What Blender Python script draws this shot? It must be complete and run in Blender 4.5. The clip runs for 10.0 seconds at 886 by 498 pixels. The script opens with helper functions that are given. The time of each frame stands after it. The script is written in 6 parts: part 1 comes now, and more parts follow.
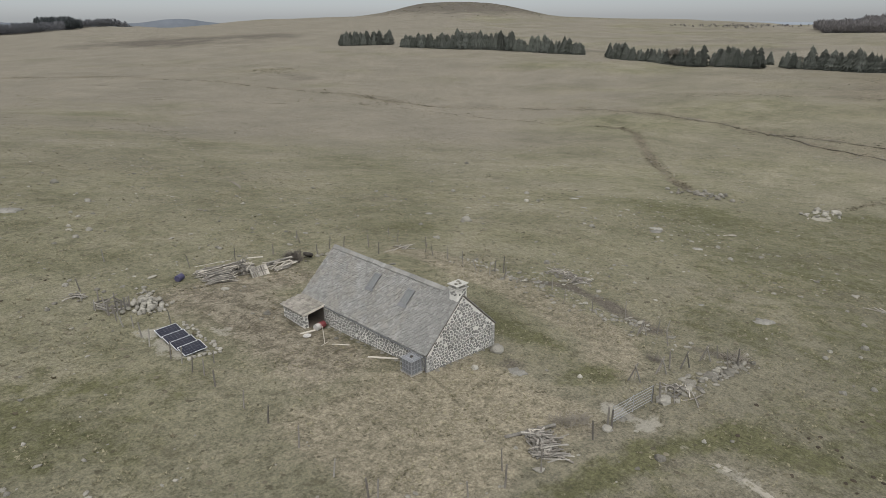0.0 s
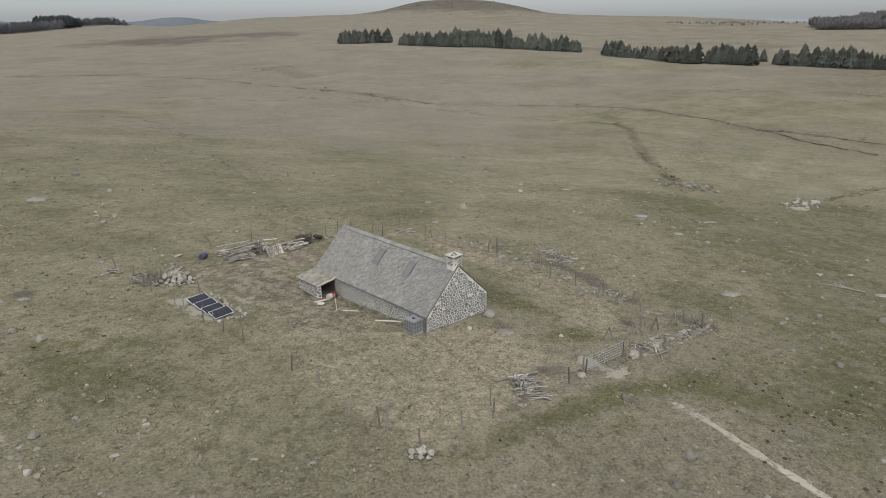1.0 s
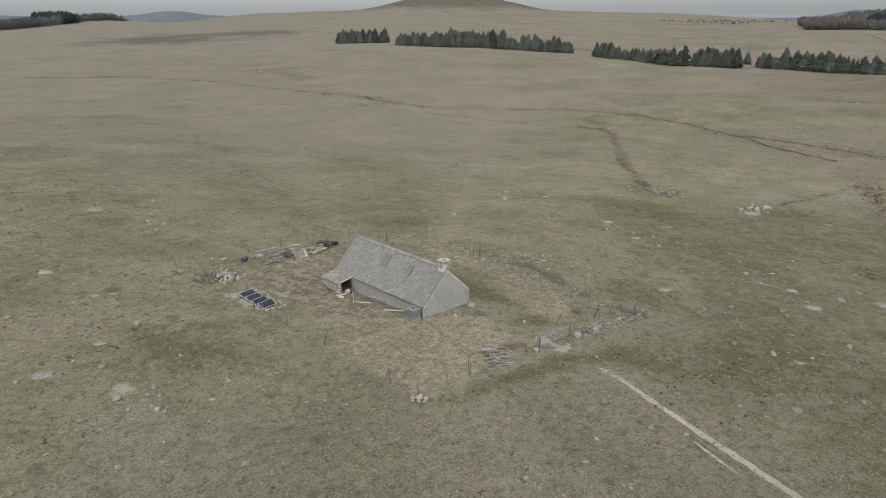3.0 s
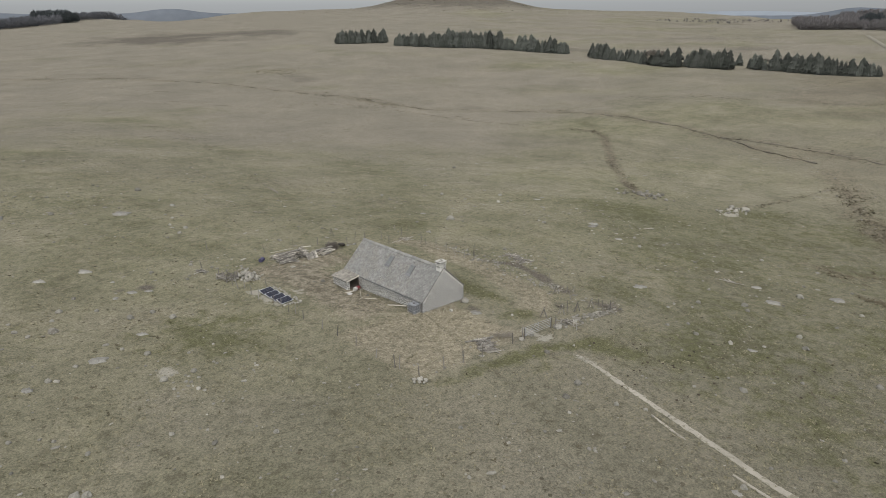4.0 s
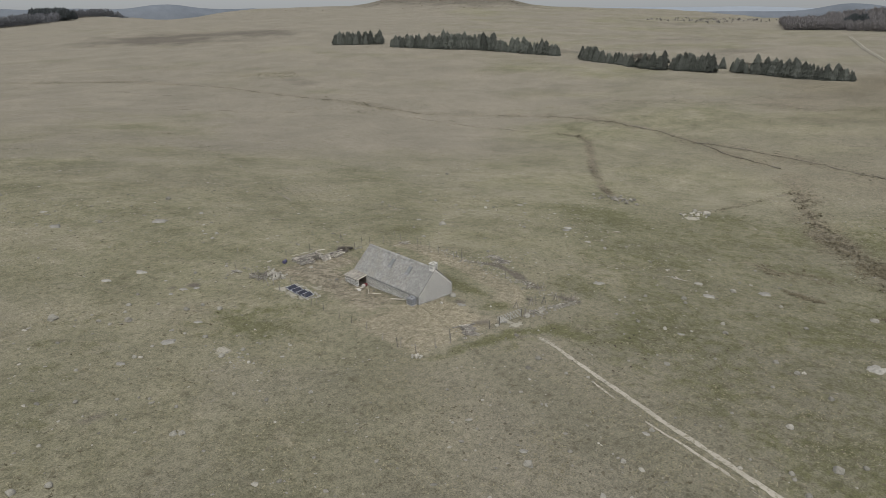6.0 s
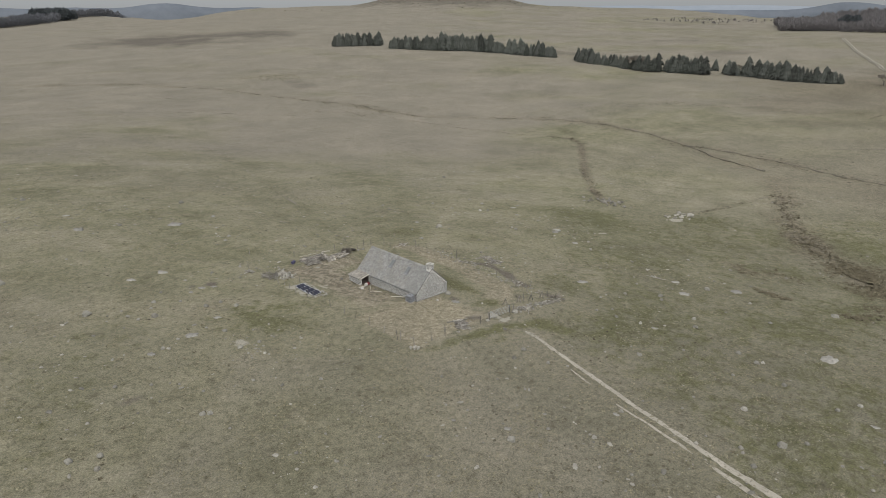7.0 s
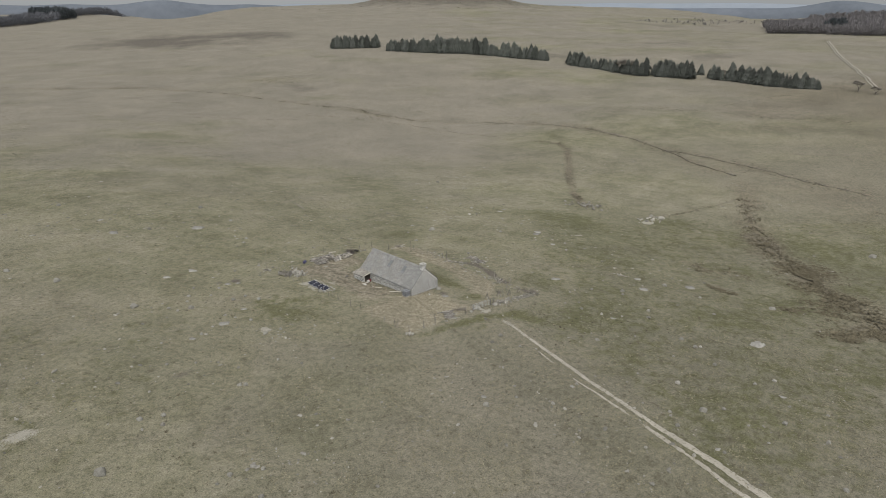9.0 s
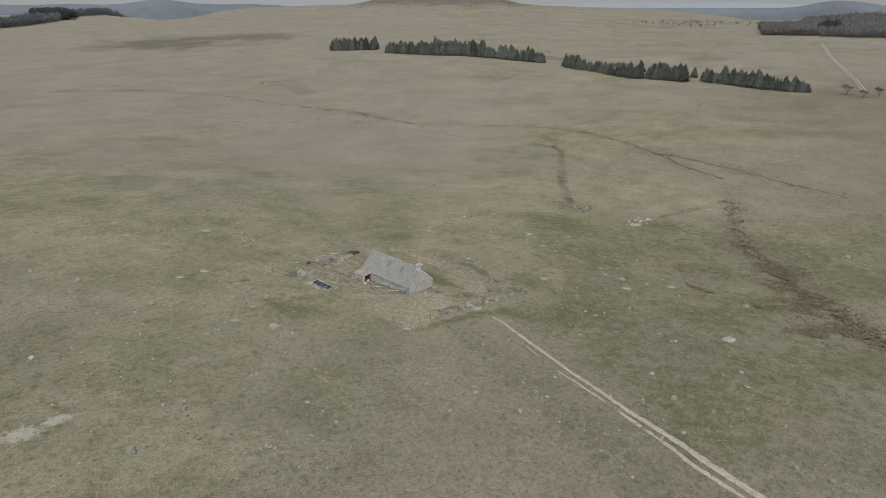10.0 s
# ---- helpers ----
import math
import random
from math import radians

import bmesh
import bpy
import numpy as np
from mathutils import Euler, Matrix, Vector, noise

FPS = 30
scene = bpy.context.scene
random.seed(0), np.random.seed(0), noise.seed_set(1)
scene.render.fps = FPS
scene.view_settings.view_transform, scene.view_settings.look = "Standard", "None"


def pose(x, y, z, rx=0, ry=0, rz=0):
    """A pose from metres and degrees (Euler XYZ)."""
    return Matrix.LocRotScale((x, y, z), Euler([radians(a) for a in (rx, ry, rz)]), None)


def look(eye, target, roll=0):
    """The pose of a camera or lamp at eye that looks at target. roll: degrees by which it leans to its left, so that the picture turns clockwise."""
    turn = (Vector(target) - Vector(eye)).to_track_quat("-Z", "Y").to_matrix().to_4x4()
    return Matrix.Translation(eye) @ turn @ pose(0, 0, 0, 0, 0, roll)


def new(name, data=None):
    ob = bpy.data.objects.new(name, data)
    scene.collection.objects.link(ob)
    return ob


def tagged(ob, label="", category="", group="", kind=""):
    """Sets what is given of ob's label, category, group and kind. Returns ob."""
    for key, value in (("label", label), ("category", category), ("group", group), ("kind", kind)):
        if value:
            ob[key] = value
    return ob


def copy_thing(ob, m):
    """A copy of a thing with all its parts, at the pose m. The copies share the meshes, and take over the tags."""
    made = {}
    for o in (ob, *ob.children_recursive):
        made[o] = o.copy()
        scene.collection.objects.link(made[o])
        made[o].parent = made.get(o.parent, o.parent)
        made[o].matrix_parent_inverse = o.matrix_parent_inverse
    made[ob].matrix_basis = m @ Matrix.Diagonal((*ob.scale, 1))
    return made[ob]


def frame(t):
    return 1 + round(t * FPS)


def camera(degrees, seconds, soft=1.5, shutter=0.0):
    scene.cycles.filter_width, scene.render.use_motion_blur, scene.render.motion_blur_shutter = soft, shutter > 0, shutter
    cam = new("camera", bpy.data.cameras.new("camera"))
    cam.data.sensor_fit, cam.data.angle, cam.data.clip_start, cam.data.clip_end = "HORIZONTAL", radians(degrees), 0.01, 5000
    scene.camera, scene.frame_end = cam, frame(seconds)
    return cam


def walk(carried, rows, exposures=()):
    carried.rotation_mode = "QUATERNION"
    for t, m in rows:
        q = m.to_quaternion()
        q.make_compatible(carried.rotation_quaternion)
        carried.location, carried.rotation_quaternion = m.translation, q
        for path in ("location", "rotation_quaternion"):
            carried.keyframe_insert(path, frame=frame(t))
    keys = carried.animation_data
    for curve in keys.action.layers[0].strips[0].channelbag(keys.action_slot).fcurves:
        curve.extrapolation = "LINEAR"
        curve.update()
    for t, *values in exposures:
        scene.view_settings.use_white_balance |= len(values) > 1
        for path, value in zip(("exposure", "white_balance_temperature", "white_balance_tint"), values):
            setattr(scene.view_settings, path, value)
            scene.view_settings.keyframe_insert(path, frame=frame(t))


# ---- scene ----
cam = camera(68.22, 10.0, soft=0.8)
# seconds, eye x y z, yaw, pitch, roll
PATH = [
    (0.0, -24.40, -25.92, 20.78, -44.88, -19.54, -0.25),
    (0.5, -26.44, -27.96, 20.83, -44.94, -19.59, -0.35),
    (1.0, -28.61, -30.24, 21.24, -44.98, -19.73, -0.40),
    (1.5, -30.88, -32.72, 22.52, -45.05, -19.92, -0.36),
    (2.0, -33.20, -35.23, 24.25, -45.14, -20.05, -0.29),
    (2.5, -35.59, -37.71, 25.89, -45.25, -20.16, -0.26),
    (4.0, -43.40, -45.64, 30.85, -45.51, -20.52, -0.26),
    (4.5, -46.10, -48.44, 32.65, -45.61, -20.66, -0.27),
    (5.0, -48.78, -51.18, 34.43, -45.73, -20.80, -0.26),
    (5.5, -51.38, -53.96, 36.22, -45.82, -20.91, -0.24),
    (7.0, -59.28, -62.57, 41.62, -46.00, -21.16, -0.25),
    (7.5, -61.83, -65.36, 43.37, -46.06, -21.26, -0.23),
    (8.0, -64.38, -68.21, 45.20, -46.15, -21.35, -0.18),
    (9.0, -69.48, -73.75, 48.50, -46.32, -21.48, -0.11),
    (10.0, -74.39, -79.47, 51.99, -46.41, -21.57, -0.09),
]
walk(cam, [(t, pose(x, y, z, 90 + pitch, 0, yaw) @ pose(0, 0, 0, 0, 0, roll)) for t, x, y, z, yaw, pitch, roll in PATH])

# ---- tuning: sky, sun, ground colours ----
SKY, SUN = 0.048, 2.65
scene.view_settings.exposure = 0.61
GRASS_A, GRASS_B, GRASS_C = (0.134, 0.129, 0.080), (0.183, 0.173, 0.115), (0.230, 0.213, 0.153)
HEATH = (0.168, 0.153, 0.118)
STRAW_A, STRAW_B = (0.196, 0.174, 0.124), (0.246, 0.220, 0.162)
YARD_A, YARD_B = (0.157, 0.137, 0.102), (0.232, 0.207, 0.157)
LUSH = (0.108, 0.106, 0.058)
DRY_HAZE = (0.196, 0.178, 0.141)
MOOR = (0.114, 0.101, 0.082)
DAMP, DAMP_B = (0.122, 0.107, 0.078), (0.174, 0.153, 0.112)
CLOD = (0.085, 0.077, 0.052)
BARE_A, BARE_B = (0.262, 0.246, 0.200), (0.345, 0.325, 0.268)
SEDGE = (0.128, 0.115, 0.083)
SWELL = [
    (0.52, 4.09, 6.37, 0.66, -1.34, 0.92, 0.84),
    (-0.32, -0.25, -4.97, -2.25, 2.33, -0.67, 0.47),
    (0.61, 4.19, 2.95, 5.99, -0.86, -10.01, -2.29),
    (-0.48, -0.99, -4.72, -8.71, -6.07, 0.14, 1.50),
    (-2.99, -6.70, -3.31, -6.84, -5.34, 3.78, 1.78),
    (-3.02, -2.40, 14.40, 19.17, 7.78, 1.79, 0.07),
]
KNOLL = 28.37

# ---- world, sun ----
world = bpy.data.worlds.new("overcast")
scene.world = world
world.use_nodes = True
wn = world.node_tree
sky = wn.nodes.new("ShaderNodeTexSky")
sky.sky_type = "NISHITA"
sky.sun_disc = False
sky.sun_elevation = radians(58)
sky.sun_rotation = radians(215)
sky.altitude = 1200
sky.air_density = 1.0
sky.dust_density = 1.5
soft_sky = wn.nodes.new("ShaderNodeHueSaturation")
soft_sky.inputs["Saturation"].default_value = 0.55
wn.links.new(sky.outputs[0], soft_sky.inputs["Color"])
cool = wn.nodes.new("ShaderNodeMix")
cool.data_type, cool.blend_type = "RGBA", "MULTIPLY"
cool.inputs[0].default_value = 1.0
cool.inputs[7].default_value = (1.02, 1.06, 1.19, 1)
wn.links.new(soft_sky.outputs[0], cool.inputs[6])
wn.links.new(cool.outputs[2], wn.nodes["Background"].inputs[0])
wn.nodes["Background"].inputs[1].default_value = SKY
sun = new("sun", bpy.data.lights.new("sun", "SUN"))
sun.data.energy = SUN
sun.data.angle = radians(110)
sun.data.color = (1.0, 0.975, 0.922)
sun.matrix_world = look((0, 0, 60), (0.26, 0.30, 60 - 0.92))


# ---- materials ----
def mat(name, build, rough=0.85, metal=0.0, spec=0.3):
    """A node material: build(n, link, bsdf) wires colour and relief."""
    m = bpy.data.materials.new(name)
    m.use_nodes = True
    nt = m.node_tree
    bsdf = nt.nodes["Principled BSDF"]
    bsdf.inputs["Roughness"].default_value = rough
    bsdf.inputs["Metallic"].default_value = metal
    bsdf.inputs["Specular IOR Level"].default_value = spec
    build(lambda kind: nt.nodes.new("ShaderNode" + kind), nt.links.new, bsdf)
    return m


def noise_node(n, link, scale, detail=4, rough=0.6, stretch=None, source="Object"):
    tc = n("TexCoord")
    out = tc.outputs[source]
    if stretch:
        mp = n("Mapping")
        mp.inputs["Scale"].default_value = stretch
        link(out, mp.inputs[0])
        out = mp.outputs[0]
    t = n("TexNoise")
    t.inputs["Scale"].default_value = scale
    t.inputs["Detail"].default_value = detail
    t.inputs["Roughness"].default_value = rough
    link(out, t.inputs["Vector"])
    return t.outputs["Fac"]


def ramp(n, link, fac, stops):
    r = n("ValToRGB")
    while len(r.color_ramp.elements) < len(stops):
        r.color_ramp.elements.new(0.5)
    for e, (p, c) in zip(r.color_ramp.elements, stops):
        e.position = p
        e.color = (*c, 1) if len(c) == 3 else c
    link(fac, r.inputs[0])
    return r.outputs[0]


def mix(n, link, fac, a, b, how="MIX"):
    m = n("Mix")
    m.data_type = "RGBA"
    m.blend_type = how
    for sock, v in ((m.inputs[0], fac), (m.inputs[6], a), (m.inputs[7], b)):
        if isinstance(v, (int, float)):
            sock.default_value = v
        elif isinstance(v, tuple):
            sock.default_value = (*v, 1)
        else:
            link(v, sock)
    return m.outputs[2]


def maths(n, link, op, a, b=0.0, clamp=False):
    m = n("Math")
    m.operation = op
    m.use_clamp = clamp
    for sock, v in ((m.inputs[0], a), (m.inputs[1], b)):
        if isinstance(v, (int, float)):
            sock.default_value = v
        else:
            link(v, sock)
    return m.outputs[0]


def relief(n, link, bsdf, height, strength=0.5, distance=0.05):
    b = n("Bump")
    b.inputs["Strength"].default_value = strength
    b.inputs["Distance"].default_value = distance
    link(height, b.inputs["Height"])
    link(b.outputs[0], bsdf.inputs["Normal"])


def speckled(name, dark, light, scale=6.0, vary=0.25, rough=0.85, metal=0.0, bump=0.4, spot=None, island=False, stretch=None, spec=0.3, spot_at=0.58, stain=None):
    """A surface of two tones with grain, stains, optional spots, and a shift from piece to piece."""
    def build(n, link, bsdf):
        big = noise_node(n, link, scale * 0.25, 3, stretch=stretch)
        fine = noise_node(n, link, scale * 3, 5, 0.7, stretch=stretch)
        f = maths(n, link, "ADD", maths(n, link, "MULTIPLY", big, 0.55), maths(n, link, "MULTIPLY", fine, 0.45))
        col = ramp(n, link, f, [(0.36, dark), (0.64, light)])
        if spot:
            s = noise_node(n, link, scale * 1.3, 4, 0.65)
            col = mix(n, link, ramp(n, link, s, [(spot_at, (0, 0, 0)), (spot_at + 0.08, (1, 1, 1))]), col, spot)
        if stain:
            col = mix(n, link, ramp(n, link, noise_node(n, link, scale * 0.11, 6, 0.7), [(0.44, (0, 0, 0)), (0.62, (1, 1, 1))]), col, stain)
        rnd = n("NewGeometry").outputs["Random Per Island"] if island else n("ObjectInfo").outputs["Random"]
        hs = n("HueSaturation")
        link(col, hs.inputs["Color"])
        link(maths(n, link, "ADD", maths(n, link, "MULTIPLY", rnd, 2 * vary), 1 - vary), hs.inputs["Value"])
        link(hs.outputs[0], bsdf.inputs["Base Color"])
        if bump:
            relief(n, link, bsdf, fine, bump, 0.03)
    return mat(name, build, rough, metal, spec)


def ground_build(n, link, bsdf):
    def attr(name):
        a = n("Attribute")
        a.attribute_name = name
        return a.outputs["Fac"]
    huge = noise_node(n, link, 0.008, 3)
    broad = noise_node(n, link, 0.03, 8, 0.72)
    wide = noise_node(n, link, 0.045, 4, 0.6)
    mid = noise_node(n, link, 0.42, 7, 0.72)
    small = noise_node(n, link, 1.5, 7, 0.74)
    fine = noise_node(n, link, 6.0, 5, 0.75)
    tuft = noise_node(n, link, 1.9, 3, 0.6)
    clump = noise_node(n, link, 0.13, 5, 0.7)
    col = ramp(n, link, maths(n, link, "ADD", maths(n, link, "ADD", maths(n, link, "MULTIPLY", wide, 0.42), maths(n, link, "MULTIPLY", clump, 0.33)), maths(n, link, "MULTIPLY", mid, 0.25)),
               [(0.40, GRASS_A), (0.50, GRASS_B), (0.60, GRASS_C)])
    patch = noise_node(n, link, 0.21, 6, 0.68)
    col = mix(n, link, ramp(n, link, patch, [(0.56, (0, 0, 0)), (0.66, (0.35, 0.35, 0.35))]), col, STRAW_B)
    col = mix(n, link, ramp(n, link, patch, [(0.34, (0.35, 0.35, 0.35)), (0.43, (0, 0, 0))]), col, LUSH)
    col = mix(n, link, ramp(n, link, huge, [(0.42, (0, 0, 0)), (0.62, (0.7, 0.7, 0.7))]), col, HEATH)
    def ragged(a, width=0.5, by=None, low=0.30, high=0.62):
        k = maths(n, link, "ADD", attr(a), maths(n, link, "MULTIPLY", maths(n, link, "SUBTRACT", by or small, 0.5), width))
        return ramp(n, link, k, [(low, (0, 0, 0)), (high, (1, 1, 1))])
    # dry turf; over the far field this greyer tone also stands in for haze
    col = mix(n, link, ragged("dry", 0.5, wide), col, DRY_HAZE)
    col = mix(n, link, ragged("moor", 1.1, broad), col, MOOR)
    # yard straw, damp and browner ground, fresh grass
    col = mix(n, link, ragged("straw", 0.9, mid), col, mix(n, link, ramp(n, link, small, [(0.36, (0, 0, 0)), (0.62, (1, 1, 1))]), STRAW_A, STRAW_B))
    col = mix(n, link, ragged("yard", 0.9, small), col, mix(n, link, ramp(n, link, noise_node(n, link, 0.75, 8, 0.72), [(0.44, (0, 0, 0)), (0.56, (1, 1, 1))]), YARD_A, YARD_B))
    col = mix(n, link, ragged("lush", 1.0, mid, 0.36, 0.58), col, LUSH)
    col = mix(n, link, ragged("damp_brown", 0.8, mid), col, mix(n, link, ramp(n, link, small, [(0.4, (0, 0, 0)), (0.6, (1, 1, 1))]), DAMP, DAMP_B))
    streak = noise_node(n, link, 0.035, 9, 0.76)
    col = mix(n, link, 0.9, col, ramp(n, link, streak, [(0.36, (0.84, 0.845, 0.84)), (0.5, (1, 1, 1)), (0.64, (1.15, 1.14, 1.13))]), "MULTIPLY")
    blotch = noise_node(n, link, 0.10, 9, 0.74)
    col = mix(n, link, ramp(n, link, blotch, [(0.58, (0, 0, 0)), (0.65, (0.45, 0.45, 0.45))]), col, SEDGE)
    # grain of the turf: pale dead blades, dark gaps, small dark clods
    col = mix(n, link, 0.9, col, ramp(n, link, fine, [(0.32, (0.62, 0.62, 0.62)), (0.5, (1, 1, 1)), (0.68, (1.36, 1.35, 1.32))]), "MULTIPLY")
    col = mix(n, link, 0.8, col, ramp(n, link, small, [(0.36, (0.68, 0.69, 0.66)), (0.50, (1, 1, 1)), (0.64, (1.22, 1.21, 1.19))]), "MULTIPLY")
    blade = noise_node(n, link, 3.6, 6, 0.8)
    col = mix(n, link, ramp(n, link, blade, [(0.615, (0, 0, 0)), (0.68, (0.5, 0.5, 0.5))]), col, BARE_A)
    fleck = maths(n, link, "ADD", noise_node(n, link, 0.62, 4, 0.7), maths(n, link, "MULTIPLY", maths(n, link, "SUBTRACT", wide, 0.5), 0.22))
    col = mix(n, link, ramp(n, link, fleck, [(0.345, (0.45, 0.45, 0.45)), (0.42, (0, 0, 0))]), col, CLOD)
    col = mix(n, link, ramp(n, link, noise_node(n, link, 0.8, 5, 0.75), [(0.60, (0, 0, 0)), (0.67, (0.5, 0.5, 0.5))]), col, GRASS_C)
    clods = ramp(n, link, tuft, [(0.30, (0.9, 0.9, 0.9)), (0.36, (0, 0, 0))])
    col = mix(n, link, clods, col, CLOD)
    col = mix(n, link, ragged("bare", 0.6, small, 0.40, 0.52), col, mix(n, link, ramp(n, link, fine, [(0.35, (0, 0, 0)), (0.65, (1, 1, 1))]), BARE_A, BARE_B))
    link(col, bsdf.inputs["Base Color"])
    relief(n, link, bsdf, maths(n, link, "ADD", maths(n, link, "MULTIPLY", small, 0.7), maths(n, link, "MULTIPLY", fine, 0.3)), 0.7, 0.28)


M_GROUND = mat("moor_turf", ground_build, 0.95, 0, 0.1)
M_GRASS = speckled("dry_grass", (0.160, 0.147, 0.094), (0.245, 0.222, 0.150), 3, 0.28, 0.95, island=True, bump=0, spec=0.1)
M_RUSH = speckled("rushes", (0.082, 0.072, 0.047), (0.146, 0.127, 0.086), 3, 0.3, 0.95, island=True, bump=0, spec=0.1)
M_DARKSTONE = speckled("dark_fieldstone", (0.110, 0.102, 0.084), (0.21, 0.196, 0.163), 5, 0.25, 0.9, spot=(0.30, 0.29, 0.255), spot_at=0.6)
M_GRANITE = speckled("granite_boulder", (0.145, 0.137, 0.113), (0.270, 0.257, 0.217), 5, 0.22, 0.9, spot=(0.15, 0.15, 0.115), spot_at=0.58)
M_PALESTONE = speckled("pale_granite_stone", (0.205, 0.193, 0.160), (0.37, 0.352, 0.302), 5, 0.25, 0.9, spot=(0.24, 0.235, 0.20), spot_at=0.62)
M_SLAB = speckled("bedrock_slab", (0.150, 0.143, 0.124), (0.285, 0.274, 0.241), 5, 0.22, 0.9, spot=(0.16, 0.155, 0.12), spot_at=0.60)
M_SCREE = speckled("scattered_granite", (0.130, 0.122, 0.100), (0.270, 0.256, 0.215), 3, 0.38, 0.9, island=True)
M_FIELDSTONE = speckled("basalt_fieldstone", (0.165, 0.161, 0.147), (0.305, 0.297, 0.272), 9, 0.32, 0.9, spot=(0.40, 0.39, 0.355), spot_at=0.60)
M_MORTAR = speckled("lime_mortar", (0.54, 0.525, 0.478), (0.76, 0.74, 0.68), 4, 0.0, 0.95, bump=0.6)
M_QUOIN = speckled("dressed_granite_quoin", (0.30, 0.295, 0.275), (0.44, 0.43, 0.40), 6, 0.12, 0.9)
M_LAUZE = speckled("stone_roof_tile", (0.176, 0.174, 0.161), (0.278, 0.274, 0.255), 6, 0.16, 0.9, spot=(0.325, 0.318, 0.293), stain=(0.222, 0.212, 0.188), spot_at=0.61)
M_LAUZE_ALL = speckled("stone_roof_tiles", (0.176, 0.174, 0.161), (0.278, 0.274, 0.255), 6, 0.16, 0.9, spot=(0.325, 0.318, 0.293), stain=(0.222, 0.212, 0.188), island=True, spot_at=0.61)
M_SHEDTILE = speckled("brown_slate_tiles", (0.185, 0.17, 0.145), (0.30, 0.28, 0.24), 5, 0.25, 0.85, island=True)
M_CONCRETE = speckled("pale_concrete", (0.34, 0.328, 0.292), (0.48, 0.465, 0.42), 6, 0.05, 0.9, spot=(0.3, 0.29, 0.26))
M_POST = speckled("dark_post_wood", (0.115, 0.105, 0.09), (0.26, 0.238, 0.205), 4, 0.35, 0.9, stretch=(1, 1, 0.15))
M_WEATHERED = speckled("weathered_wood", (0.14, 0.13, 0.112), (0.33, 0.31, 0.27), 4, 0.35, 0.9, stretch=(1, 1, 0.15))
M_PALEWOOD = speckled("bleached_wood", (0.30, 0.275, 0.23), (0.52, 0.48, 0.41), 4, 0.3, 0.9, stretch=(1, 1, 0.15))
M_DARKWOOD = speckled("dark_board", (0.080, 0.067, 0.055), (0.130, 0.110, 0.090), 5, 0.1, 0.9)
M_GALV = speckled("galvanised_steel", (0.32, 0.325, 0.325), (0.45, 0.455, 0.455), 8, 0.1, 0.5, 0.6, bump=0.1)
M_TANK = speckled("grey_plastic", (0.17, 0.176, 0.182), (0.25, 0.256, 0.262), 3, 0.05, 0.5, bump=0.1)
M_CELL = speckled("solar_cells", (0.024, 0.025, 0.034), (0.040, 0.041, 0.052), 6, 0.08, 0.22, bump=0, spec=0.4)
M_ALU = speckled("aluminium_frame", (0.55, 0.56, 0.57), (0.68, 0.69, 0.70), 6, 0.05, 0.45, 0.3, bump=0)
M_RUBBER = speckled("dusty_rubber", (0.04, 0.036, 0.031), (0.085, 0.075, 0.063), 6, 0.1, 0.8)
# needle tones lightened and greyed, with distance haze mixed into the colour
M_NEEDLES = speckled("spruce_needles", (0.066, 0.071, 0.061), (0.108, 0.113, 0.096), 1.2, 0.40, 0.95, bump=0, spec=0.1)
M_BARK = speckled("bark", (0.09, 0.08, 0.068), (0.16, 0.142, 0.12), 3, 0.15, 0.95)
M_TWIG = speckled("bare_twigs", (0.16, 0.145, 0.12), (0.27, 0.245, 0.205), 2, 0.25, 0.95, bump=0)
# far woods and conifers: base colours greyed and blued to carry distance haze
M_HAZEWOOD = speckled("hazy_wood", (0.112, 0.114, 0.120), (0.135, 0.136, 0.142), 0.05, 0.05, 0.98, island=True, bump=0, spec=0.05)
M_WOODS = speckled("winter_wood", (0.150, 0.141, 0.136), (0.185, 0.173, 0.168), 0.05, 0.10, 0.98, island=True, bump=0, spec=0.05)
M_HAZEPINE = speckled("far_conifers", (0.062, 0.069, 0.070), (0.082, 0.09, 0.09), 0.05, 0.08, 0.98, island=True, bump=0, spec=0.05)
# aerial haze is put into these colours: bluer, and paler for the farther range
M_HAZED_RANGE = speckled("hazed_wooded_range", (0.105, 0.118, 0.134), (0.148, 0.162, 0.180), 0.006, 0.0, 1.0, bump=0, spec=0.0)
M_HAZED_RANGE_FAR = speckled("hazed_far_range", (0.20, 0.225, 0.25), (0.24, 0.265, 0.29), 0.004, 0.0, 1.0, bump=0, spec=0.0)
M_OFFWHITE = speckled("dull_white_paint", (0.36, 0.345, 0.315), (0.50, 0.485, 0.45), 5, 0.03, 0.6)
M_RED = speckled("red_paint", (0.13, 0.03, 0.034), (0.22, 0.05, 0.05), 5, 0.05, 0.5)
M_BLUE = speckled("purple_blue_plastic", (0.045, 0.042, 0.085), (0.085, 0.08, 0.13), 5, 0.05, 0.5)
M_GLASS = speckled("skylight_pane", (0.15, 0.155, 0.15), (0.21, 0.215, 0.205), 2, 0.0, 0.25, bump=0, spec=0.4)
M_LEAD = speckled("zinc_flashing", (0.15, 0.15, 0.15), (0.23, 0.23, 0.23), 6, 0.05, 0.5, 0.3, bump=0.1)
M_TRACK = speckled("pale_gravel", (0.255, 0.236, 0.19), (0.36, 0.333, 0.275), 2, 0.0, 0.95, spot=(0.19, 0.175, 0.125), spot_at=0.535)
M_PEAT = speckled("wet_peat", (0.145, 0.132, 0.103), (0.205, 0.187, 0.146), 1.5, 0.0, 0.95)
